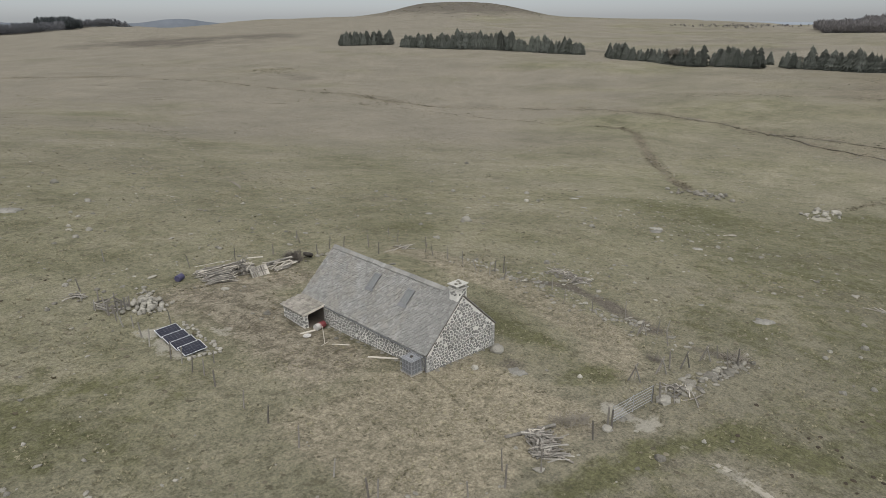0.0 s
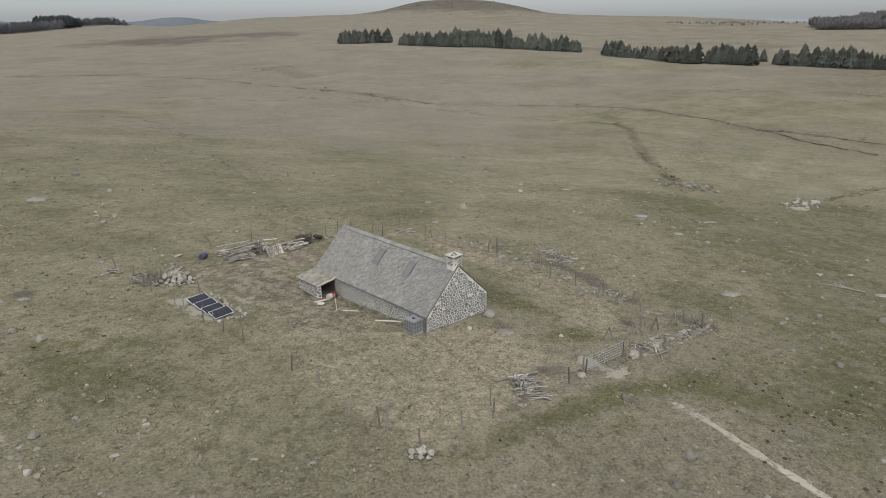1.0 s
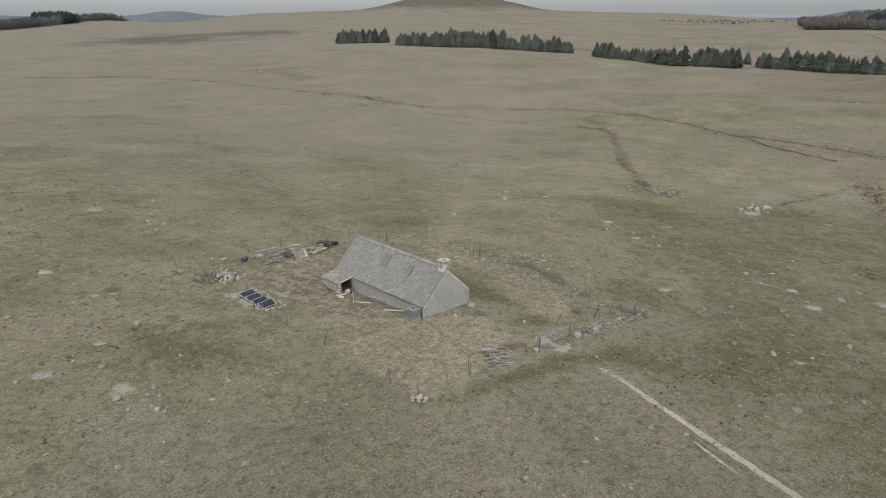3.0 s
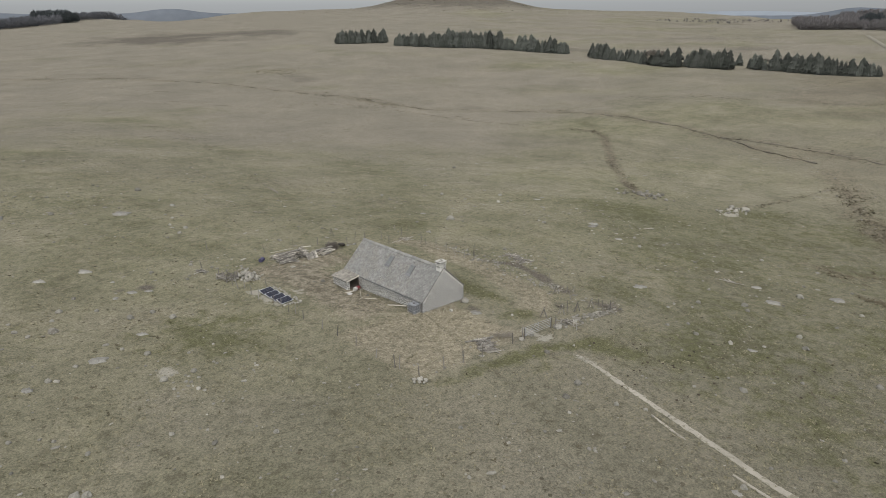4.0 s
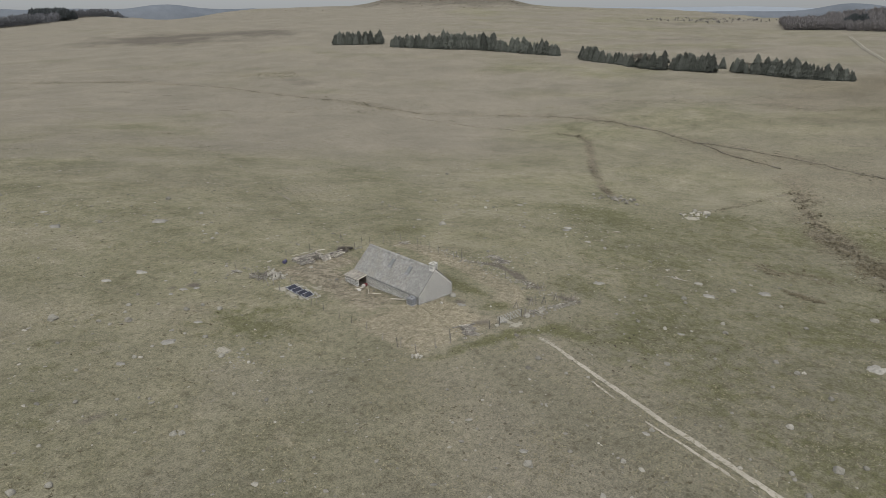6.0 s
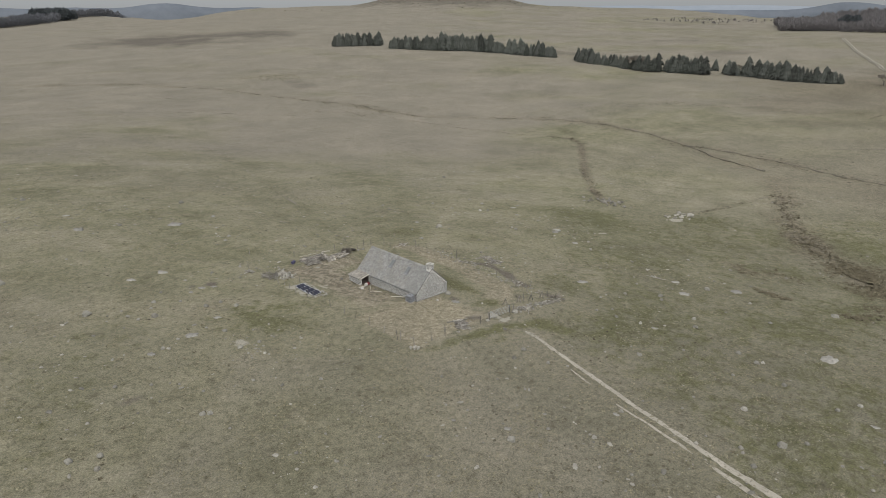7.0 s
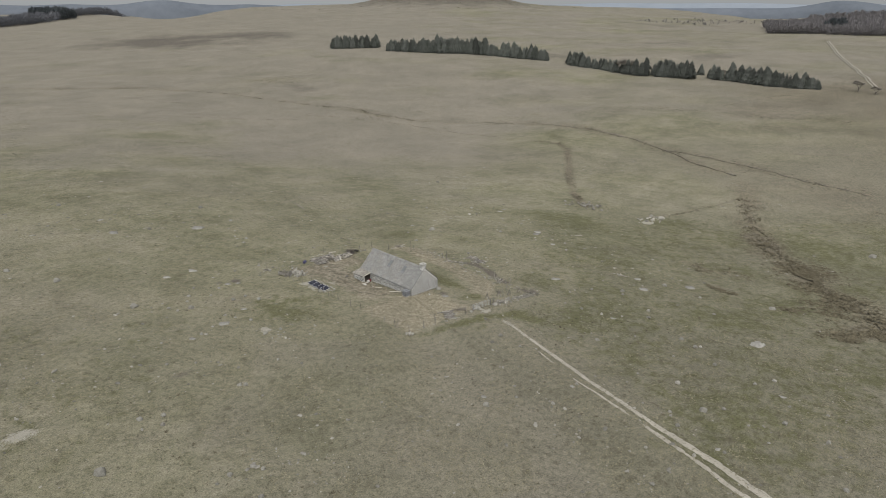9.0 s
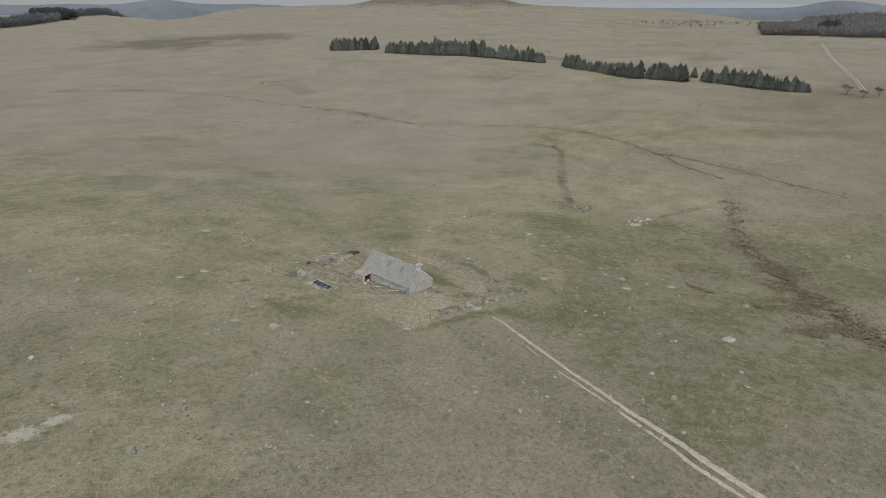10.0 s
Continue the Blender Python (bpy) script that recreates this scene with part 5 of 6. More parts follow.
def build_roof():
    for side in (0, 1):
        o, e, t, n = roof_frame(side)
        bm = bmesh.new()
        basis = Matrix((e, t, n)).transposed().to_4x4()
        box(bm, -0.03, L + 0.03, -0.07, SLOPE, 0.005, 0.075, Matrix.Translation(o) @ basis)
        slope = part("roof_slope", bm, M_DARKWOOD, house, "roof slope laid with grey-brown stone tiles")
        verts, faces = [], []
        rows = 26
        step = (SLOPE + 0.07) / rows
        for k in range(rows):
            y0 = -0.13 + k * step
            s = -0.05
            first = True
            while s < L - 0.03:
                w = tile_rng.uniform(0.17, 0.30) * (0.55 if first and k % 2 else 1.0)
                first = False
                w = L + 0.05 - s if L + 0.05 - s < 0.38 else w
                sc = w / 0.36
                # each tile leans on the one below it
                m = Matrix.Translation(o) @ basis @ Matrix.Translation((s + w / 2, y0 + tile_rng.uniform(-0.02, 0.02), 0.100 + tile_rng.uniform(0, 0.03))) @ Euler((-0.13 + tile_rng.uniform(-0.03, 0.03), tile_rng.uniform(-0.05, 0.05), tile_rng.uniform(-0.07, 0.07))).to_matrix().to_4x4() @ Matrix.Diagonal((sc * 0.97, 1, 1, 1))
                if side == 0 and s < 2.6:
                    ob = new("roof_tile", tile_rng.choice(TILES))
                    ob.parent = slope
                    ob.matrix_world = m
                else:
                    b = len(verts)
                    verts += [m @ Vector(p) for p in tile_points(0.36, 0.34, 0.04, tile_rng)]
                    faces += [tuple(b + q for q in f) for f in TILE_FACES]
                s += w
        ob = new("roof_tiles", mesh_of("roof_tiles", verts, faces, M_LAUZE_ALL))
        ob.parent = slope
        tagged(ob, "overlapping grey-brown stone roof tiles", kind="stuff")
    bm = bmesh.new()
    y = 0.0
    r = random.Random(6)
    while y < L:
        ln = r.uniform(0.5, 0.8)
        for sgn in (-1, 1):
            m = Matrix.Translation((W / 2, y, RIDGE + 0.20 + r.uniform(0, 0.02))) @ pose(0, 0, 0, 0, sgn * 40, 0)
            box(bm, (-0.30 if sgn < 0 else 0.0), (0.0 if sgn < 0 else 0.30), 0, min(ln - 0.015, L - y), -0.03, 0.02, m)
        y += ln
    part("roof_ridge", bm, M_LAUZE_ALL, house, "grey ridge slabs")
    # eave board and verge slabs
    part("eave_board", box(bmesh.new(), -0.07, -0.006, 0.02, L, EAVE - 0.17, EAVE - 0.05), M_WEATHERED, house)
    part("gutter", rod(bmesh.new(), (-0.13, 0.05, EAVE - 0.12), (-0.13, 10.6, EAVE - 0.06), 0.055, sides=8), M_LEAD, house, "grey zinc gutter under the eave")
    bm = rod(bmesh.new(), (-0.13, 0.35, EAVE - 0.14), (-0.3, 0.5, EAVE - 0.24), 0.035, sides=7)
    rod(bm, (-0.06, 0.10, EAVE - 0.14), (-0.06, 0.10, -0.2), 0.04, sides=7)
    part("downpipe", bm, M_LEAD, house)
    # no hole is cut: a dark block stands in for the slit's inner shade
    part("vent_slit", box(bmesh.new(), 3.93, 4.07, -0.012, 0.05, 0.62, 1.02), M_DARKWOOD, house, "narrow slit in the gable, its shaded depth a dark block")
    part("slit_lintel", box(bmesh.new(), 3.80, 4.20, -0.03, 0.1, 1.02, 1.14, bevel=0.015), M_QUOIN, house)


build_roof()


def chimney():
    ch = new("chimney")
    ch.parent = house
    tagged(ch, "squat mortared stone chimney with two cap slabs")
    part("chimney_shaft", box(bmesh.new(), 2.68, 3.52, -0.004, 0.74, 3.0, 4.70, bevel=0.03), M_MORTAR, ch)
    part("lower_slab", box(bmesh.new(), 2.58, 3.62, -0.09, 0.82, 4.70, 4.78, bevel=0.02), M_CONCRETE, ch)
    for x, y in ((2.68, 0.0), (3.36, 0.0), (2.68, 0.58), (3.36, 0.58)):
        part("prop", box(bmesh.new(), x, x + 0.15, y, y + 0.15, 4.78, 4.95, bevel=0.015), M_CONCRETE, ch)
    part("top_slab", box(bmesh.new(), 2.58, 3.62, -0.08, 0.83, 4.95, 5.02, bevel=0.02), M_CONCRETE, ch, "pale stone cap slab")
    for k, (x, y, s) in enumerate(((2.85, 0.3, 0.24), (3.25, 0.5, 0.28), (3.1, 0.2, 0.2))):
        ob = new("weight_stone", ROCKS[k])
        ob.parent = ch
        ob.matrix_world = pose(x, y, 5.05, 0, 0, 40 * k) @ Matrix.Diagonal((s, s, s * 0.7, 1))
    r = random.Random(9)
    for k in range(16):
        ob = new("chimney_stone", r.choice(STONES))
        ob.parent = ch
        s, z = r.uniform(0.1, 0.72), r.uniform(4.3, 4.62)
        if k % 2:
            m = Matrix.Translation((2.68 + s, -0.004, z)) @ Matrix(((1, 0, 0), (0, 0, -1), (0, 1, 0))).to_4x4()
        else:
            m = Matrix.Translation((2.68, 0.05 + s * 0.85, z)) @ Matrix(((0, 0, -1), (-1, 0, 0), (0, 1, 0))).to_4x4()
        ob.matrix_world = m @ Matrix.Diagonal((0.2, 0.14, 0.16, 1))


chimney()


def skylight(s, t0):
    o, e, t, n = roof_frame(0)
    basis = Matrix.Translation(o) @ Matrix((e, t, n)).transposed().to_4x4()
    ob = new("skylight")
    ob.parent = house
    tagged(ob, "small grey framed roof window")
    w, h, b = 0.68, 1.18, 0.075
    for x0, x1, y0, y1 in ((0, w, 0, b), (0, w, h - b, h), (0, b, b, h - b), (w - b, w, b, h - b)):
        part("frame", box(bmesh.new(), s + x0, s + x1, t0 + y0, t0 + y1, 0.10, 0.235, basis), M_LEAD, ob)
    part("pane", box(bmesh.new(), s + b, s + w - b, t0 + b, t0 + h - b, 0.17, 0.205, basis), M_GLASS, ob)
    part("apron", box(bmesh.new(), s - 0.06, s + w + 0.06, t0 - 0.2, t0, 0.12, 0.19, basis), M_LEAD, ob, "grey zinc apron")


skylight(7.18, 2.42)
skylight(3.60, 2.28)


# footing stones along the foot of the walls
foot = random.Random(2)
for k in range(15):
    boulder(-0.22 + foot.uniform(-0.12, 0.1), 1.8 + k * 0.57 + foot.uniform(-0.25, 0.25), foot.uniform(0.18, 0.45), "flat stone at the foot of the house wall", "footing stones", 0.45, 0.0, "footing_stone")
for k in range(9):
    boulder(0.7 + k * 0.62, -0.12 + foot.uniform(-0.12, 0.05), foot.uniform(0.2, 0.45), "pale stone at the foot of the gable", "gable footing stones", 0.4, -0.02, "footing_stone")


# ---- lean-to shed ----
def shed():
    ob = thing("lean_to_shed", (0, 0, 0), "small open-fronted stone lean-to with a slate roof", "shed")
    x0, x1, y0, y1 = -1.80, -0.02, 10.75, 13.35
    bm = box(bmesh.new(), x0, x0 + 0.35, y0, y1, -0.8, 1.02)
    w1 = part("side_wall", bm, M_MORTAR, ob)
    bm = box(bmesh.new(), x0 + 0.35, x1, y1 - 0.35, y1, -0.8, 1.10)
    part("back_wall", bm, M_MORTAR, ob)
    part("floor", box(bmesh.new(), x0 + 0.35, x1, y0 + 0.05, y1 - 0.35, -0.6, -0.06), M_DARKWOOD, ob)
    part("lining", box(bmesh.new(), x0 + 0.35, x1, y1 - 0.42, y1 - 0.353, -0.06, 1.0), M_DARKWOOD, ob, "dark boards inside")
    part("lining", box(bmesh.new(), -0.10, -0.03, y0 + 0.1, y1 - 0.45, -0.06, 1.12), M_DARKWOOD, ob)
    a = math.atan2(0.26, 2.0)
    m = Matrix.Translation((0, 0, 1.30)) @ pose(0, 0, 0, 0, -math.degrees(a), 0)
    part("roof_deck", box(bmesh.new(), -2.02, 0.02, y0 - 0.12, y1 + 0.1, -0.06, 0.0, m), M_WEATHERED, ob)
    part("verge_board", box(bmesh.new(), -2.02, 0.0, y0 - 0.17, y0 - 0.13, -0.11, 0.05, m), M_PALEWOOD, ob, "pale edge board")
    verts, faces = [], []
    r = random.Random(5)
    for k in range(10):
        xx = -2.06 + k * 0.21
        s = y0 - 0.14 + (0.1 if k % 2 else 0)
        while s < y1 + 0.1:
            mm = m @ Matrix.Translation((xx, s + 0.1, 0.045)) @ pose(0, 0, 0, 0, 0, -90) @ Euler((-0.14, 0, r.uniform(-0.06, 0.06))).to_matrix().to_4x4()
            b = len(verts)
            verts += [mm @ Vector(p) for p in tile_points(0.205, 0.27, 0.03, r)]
            faces += [tuple(b + q for q in f) for f in TILE_FACES]
            s += 0.205
    t = new("roof_tiles", mesh_of("roof_tiles", verts, faces, M_SHEDTILE))
    t.parent = ob
    tagged(t, "brownish slate tiles", kind="stuff")
    lay_stones(w1, (x0, y1, 0), (0, -1, 0), (-1, 0, 0), y1 - y0, lambda s: 1.02, lambda s: -0.15, 1.0, 41)
    r2 = random.Random(3)
    for k in range(4):
        q = new("wall_stone", r2.choice(STONES))
        q.parent = w1
        q.matrix_world = Matrix.Translation((x0 + 0.18, y0, 0.05 + 0.27 * k)) @ Matrix(((1, 0, 0), (0, 0, -1), (0, 1, 0))).to_4x4() @ Matrix.Diagonal((0.3, 0.23, 0.2, 1))


shed()


# ---- things beside the house ----
def water_tank():
    ob = thing("water_tank", at(-0.70, 0.66, 0.0), "grey plastic water tank in a steel cage on a pallet", "water tank")
    ob.scale = (0.92, 0.92, 0.95)
    for y in (-0.45, 0, 0.45):
        part("pallet_block", box(bmesh.new(), -0.5, 0.5, y - 0.06, y + 0.06, -0.06, 0.10), M_PALEWOOD, ob)
    part("pallet_deck", box(bmesh.new(), -0.52, 0.52, -0.57, 0.57, 0.10, 0.14), M_PALEWOOD, ob)
    part("bottle", box(bmesh.new(), -0.47, 0.47, -0.53, 0.53, 0.14, 1.13, bevel=0.07), M_TANK, ob)
    bm = bmesh.new()
    bmesh.ops.create_cone(bm, cap_ends=True, segments=16, radius1=0.12, radius2=0.11, depth=0.06, matrix=Matrix.Translation((0, 0, 1.155)))
    part("lid", bm, M_RUBBER, ob, "black screw lid")
    for z in (0.18, 0.48, 0.80, 1.10):
        bm = bmesh.new()
        for a, b in (((-0.51, -0.56), (0.51, -0.56)), ((0.51, -0.56), (0.51, 0.56)), ((0.51, 0.56), (-0.51, 0.56)), ((-0.51, 0.56), (-0.51, -0.56))):
            rod(bm, (*a, z), (*b, z), 0.018, sides=5)
        part("cage_hoop", bm, M_GALV, ob)
    for x, y in [(sx * 0.52, sy * k) for sx in (-1, 1) for k in (0.0, 0.28, 0.56) for sy in (-1, 1)] + [(k * sx, sy * 0.57) for sy in (-1, 1) for k in (0.0, 0.26, 0.52) for sx in (-1, 1)]:
        part("cage_bar", rod(bmesh.new(), (x, y, 0.14), (x, y, 1.12), 0.016, sides=5), M_GALV, ob)
    for x in (-0.25, 0.25):
        part("top_bar", rod(bmesh.new(), (x, -0.56, 1.15), (x, 0.56, 1.15), 0.016, sides=5), M_GALV, ob)


water_tank()


def drum(name, x, y, r, h, material, label, category, lie=False, turn=0.0, band=None):
    ob = thing(name, at(x, y), label, category, turn=turn)
    bm = bmesh.new()
    m = (pose(0, 0, r * 0.95, 90, 0, 0) if lie else pose(0, 0, h / 2 - 0.04))
    prof = [(0.0, -0.5), (0.9, -0.5), (1.0, -0.45), (1.0, -0.18), (1.05, -0.15), (1.0, -0.12), (1.0, 0.12), (1.05, 0.15), (1.0, 0.18), (1.0, 0.45), (0.9, 0.5), (0.0, 0.5)]
    rings = []
    for k, z in prof:
        rings.append([bm.verts.new(m @ Vector((math.cos(a) * r * max(k, 0.01), math.sin(a) * r * max(k, 0.01), z * h))) for a in (2 * math.pi * j / 16 for j in range(16))])
    for lo, hi in zip(rings, rings[1:]):
        for j in range(16):
            bm.faces.new((lo[j], lo[(j + 1) % 16], hi[(j + 1) % 16], hi[j]))
    part("shell", bm, material, ob)
    if band:
        bm = bmesh.new()
        bmesh.ops.create_cone(bm, cap_ends=True, segments=16, radius1=r * 1.02, radius2=r * 1.02, depth=h * 0.42, matrix=m @ Matrix.Translation((0, 0, -h * 0.3)))
        part("painted_end", bm, band, ob, "white end")
    return ob


drum("gas_bottle", -0.85, 10.2, 0.24, 0.85, M_RED, "red and white barrel lying by the shed", "barrel", True, 100, M_OFFWHITE)
drum("blue_barrel", -4.6, 24.6, 0.27, 0.66, M_BLUE, "dark purple-blue barrel lying beside the timber pile", "barrel", True, -60, M_BLUE)


def basin():
    ob = thing("basin", at(-2.45, 9.45), "shallow white enamel basin lying on the grass", "basin")
    bm = bmesh.new()
    rings = []
    for r, z in ((0.01, 0.04), (0.18, 0.03), (0.26, 0.10), (0.30, 0.11), (0.29, 0.08), (0.19, 0.0), (0.01, 0.0)):
        rings.append([bm.verts.new((math.cos(a) * r, math.sin(a) * r, z)) for a in (2 * math.pi * j / 20 for j in range(20))])
    for lo, hi in zip(rings, rings[1:]):
        for j in range(20):
            bm.faces.new((lo[j], lo[(j + 1) % 20], hi[(j + 1) % 20], hi[j]))
    part("bowl", bm, M_OFFWHITE, ob)


basin()


def plank(x, y, ln, turn, label="pale weathered plank lying on the ground", w=0.18, up=0.05, material=None):
    ob = lone("plank", None, pose(*at(x, y, up), 0, 0, turn), label, "plank", "loose planks")
    bm = box(bmesh.new(), -ln / 2, ln / 2, -w / 2, w / 2, -0.03, 0.03, bevel=0.008)
    bpy.data.objects.remove(ob)
    me = bpy.data.meshes.new("plank")
    bm.to_mesh(me)
    bm.free()
    me.materials.append(material or M_PALEWOOD)
    return lone("plank", me, pose(*at(x, y, up), 0, 0, turn), label, "plank", "loose planks")


plank(-0.75, 3.35, 2.0, -52, w=0.16)
plank(-2.0, 10.05, 1.1, -12, w=0.2)
plank(-1.5, 6.9, 1.2, -50, w=0.07, label="thin weathered lath lying on the grass")
plank(3.2, 26.3, 1.4, -30, w=0.2)


def leaning_pole():
    ob = thing("leaning_pole", at(-2.2, 7.7), "thin pale pole standing with a bent foot", "pole")
    part("shaft", rod(bmesh.new(), (0, 0, -0.1), (0.05, 0.25, 1.25), 0.025, sides=6), M_PALEWOOD, ob)
    part("foot", rod(bmesh.new(), (-0.35, -0.1, 0.05), (0.3, 0.05, 0.06), 0.025, sides=6), M_PALEWOOD, ob)


leaning_pole()


# ---- solar array ----
def solar_panel(x, y):
    ob = thing("solar_panel", at(x, y, 0.0), "dark blue solar panel tilted in a pale frame", "solar panel", "solar array", 4)
    tilt = pose(0, 0, 0.14, 15, 0, 0)
    w, h, f = 1.52, 0.96, 0.03
    part("cell_sheet", box(bmesh.new(), -w / 2 + f, w / 2 - f, f, h - f, 0.0, 0.026, tilt), M_CELL, ob, "dark silicon cells behind glass")
    for x0, x1, y0, y1 in ((-w / 2, w / 2, 0, f), (-w / 2, w / 2, h - f, h), (-w / 2, -w / 2 + f, f, h - f), (w / 2 - f, w / 2, f, h - f)):
        part("frame", box(bmesh.new(), x0, x1, y0, y1, -0.01, 0.036, tilt), M_ALU, ob)
    for k in range(1, 6):
        x = -w / 2 + w * k / 6
        part("seam", box(bmesh.new(), x - 0.004, x + 0.004, f, h - f, 0.026, 0.029, tilt), M_SEAM, ob)
    for k in range(1, 4):
        part("seam", box(bmesh.new(), -w / 2 + f, w / 2 - f, h * k / 4 - 0.004, h * k / 4 + 0.004, 0.030, 0.032, tilt), M_SEAM, ob)
    for x in (-0.6, 0.6):
        part("leg", rod(bmesh.new(), (x, 0.96, -0.15), (x, 0.94, 0.3), 0.025, sides=6), M_GALV, ob)
        part("leg", rod(bmesh.new(), (x, 0.05, -0.15), (x, 0.05, 0.15), 0.025, sides=6), M_GALV, ob)
    return ob


for k in range(4):
    solar_panel(-9.53, 11.1 + 1.17 * k)
pad = random.Random(12)
for k in range(20):
    boulder(-8.05 + pad.uniform(-0.2, 0.25), 10.9 + k * 0.28 + pad.uniform(-0.1, 0.1), pad.uniform(0.22, 0.45), "pale stone edging the solar plot", "plot edging stones", 0.8, 0.03, "edging_stone", dark=None)
for k in range(7):
    boulder(-10.2 + k * 0.33, 10.75 + pad.uniform(-0.15, 0.15), pad.uniform(0.22, 0.42), "pale stone edging the solar plot", "plot edging stones", 0.8, 0.03, "edging_stone", dark=None)


# ---- stone heap, crate, timber ----
heap = random.Random(14)
for layer, (n, rx, ry, up) in enumerate(((34, 1.25, 1.75, 0.06), (20, 0.85, 1.2, 0.22), (9, 0.5, 0.7, 0.38))):
    for k in range(n):
        a, q = 2.4 * k + layer, math.sqrt((k + 0.5) / n)
        boulder(-8.75 + rx * q * math.cos(a) + 0.12 * heap.gauss(0, 1), 20.6 + ry * q * math.sin(a) + 0.12 * heap.gauss(0, 1), heap.uniform(0.24, 0.62), "pale granite stone in a heap", "heap stones", 0.95, up, "heap_stone", dark=None)
for k in range(20):
    boulder(-8.4 + 0.045 * k + heap.gauss(0, 0.4), 22.2 + 0.13 * k + heap.gauss(0, 0.25), heap.uniform(0.18, 0.48), "pale granite stone spilt from a heap", "heap stones", 0.9, 0.05, "heap_stone", dark=None if k % 3 else False)


def crate():
    ob = thing("pallet_bin", at(-10.9, 21.7), "broken weathered pallet bin with stones inside", "crate", turn=14)
    ob.scale = (0.85, 0.85, 0.85)
    for x, y in ((-0.9, -0.9), (0.9, -0.9), (-0.9, 0.9), (0.9, 0.9)):
        part("corner_post", rod(bmesh.new(), (x, y, -0.3), (x, y, 1.0), 0.06, 0.05), M_WEATHERED, ob)
    r = random.Random(3)
    for k in range(4):
        for y in (-0.98, 0.98):
            if r.random() < 0.75:
                part("slat", box(bmesh.new(), -1.0, 1.0 - r.uniform(0, 0.7), y - 0.02, y + 0.02, 0.12 + 0.22 * k, 0.25 + 0.22 * k, pose(0, 0, r.uniform(-0.05, 0.05), 0, r.uniform(-9, 9), 0)), r.choice((M_WEATHERED, M_POST)), ob)
        if r.random() < 0.8:
            part("slat", box(bmesh.new(), -0.98, -0.94, -0.95, 0.95 - r.uniform(0, 0.6), 0.12 + 0.22 * k, 0.25 + 0.22 * k, pose(0, 0, 0, r.uniform(-8, 8), 0, 0)), M_WEATHERED, ob)
        if k < 2:
            part("slat", box(bmesh.new(), 0.94, 0.98, -0.95, 0.95, 0.12 + 0.22 * k, 0.25 + 0.22 * k, pose(0, 0, 0, r.uniform(-8, 8), 0, 0)), M_POST, ob)
    for k in range(6):
        part("upright_board", box(bmesh.new(), -1.0 + 0.38 * k, -0.86 + 0.38 * k, -1.06, -1.02, -0.1, r.uniform(0.7, 1.25), pose(0, 0, 0, r.uniform(-6, 6), r.uniform(-8, 8), 0)), r.choice((M_WEATHERED, M_POST)), ob)
    for k in range(5):
        part("loose_board", box(bmesh.new(), -0.8, 0.8, -0.07, 0.07, -0.02, 0.02, pose(r.uniform(-0.4, 0.4), r.uniform(-0.6, 0.6), 0.25 + 0.12 * k, r.uniform(-15, 15), r.uniform(-15, 15), r.uniform(-40, 40))), r.choice((M_WEATHERED, M_POST)), ob)


crate()
for x, y, s in ((-10.6, 20.4, 0.5), (-10.1, 20.7, 0.45), (-9.7, 20.3, 0.4)):
    boulder(x, y, s, "white stone beside the pallet bin", "bin stones", 0.9, 0.15, "stone")


def log_stack(name, x, y, turn, label, poles, seed, pale=0.4, thick=1.0):
    """A heap of poles; each row gives how many, length, spread across, height of the heap, scatter of the direction in degrees, and the centre."""
    r = random.Random(seed)
    ob = thing(name, at(x, y), label, "woodpile", turn=turn)
    for n, ln, wide, high, stray, cx, cy in poles:
        for _ in range(n):
            a = radians(r.gauss(0, stray))
            l = ln * r.uniform(0.6, 1.1)
            c = Vector((cx + r.gauss(0, 0.25), cy + r.uniform(-wide, wide), 0.06))
            c.z += r.random() * high * (1 - abs(c.y - cy) / (wide * 1.3))
            d = Vector((math.cos(a), math.sin(a), r.gauss(0, 0.05)))
            w = ob.matrix_world @ c
            c.z += float(rough_land(w.x, w.y)) - ob.matrix_world.translation.z
            rad = r.uniform(0.025, 0.06) * thick
            part("pole", rod(bmesh.new(), c - d * l / 2, c + d * l / 2, rad, rad * r.uniform(0.6, 0.95), 6, r.gauss(0, 0.05)), M_PALEWOOD if r.random() < pale else r.choice((M_WEATHERED, M_WEATHERED, M_POST)), ob)
    return ob


log_stack("timber_stack", -1.9, 23.6, -8, "long stack of weathered grey fence poles", [(120, 2.1, 0.95, 0.7, 12, -0.1, -0.7), (40, 3.3, 0.45, 1.1, 3, 0.2, 0.7), (4, 4.2, 0.1, 1.35, 2, 0.5, 0.6), (40, 1.2, 0.5, 0.9, 70, 1.0, 0.1)], 3, 0.26, 0.82)
log_stack("timber_stack", 0.55, 23.3, 25, "tangled heap of grey branches", [(100, 1.4, 0.75, 1.15, 60, -0.1, 0.2), (20, 1.9, 0.5, 1.3, 25, 0, 0.3)], 4, 0.22)
log_stack("timber_stack", 3.4, 22.6, 8, "stack of weathered beams behind a pallet", [(34, 2.3, 0.95, 0.6, 11, 0.2, 0.1)], 5, 0.42, 1.3)
log_stack("firewood_heap", -0.95, -9.35, -38, "heap of split weathered timber in the yard", [(90, 0.95, 1.0, 0.55, 35, 0.1, 0.05), (130, 0.65, 0.95, 0.6, 80, 0.0, 0.1), (16, 1.7, 0.8, 0.5, 16, 0.5, -0.25), (3, 1.5, 0.5, 0.6, 10, 0.7, -0.8)], 6, 0.08, 1.15)
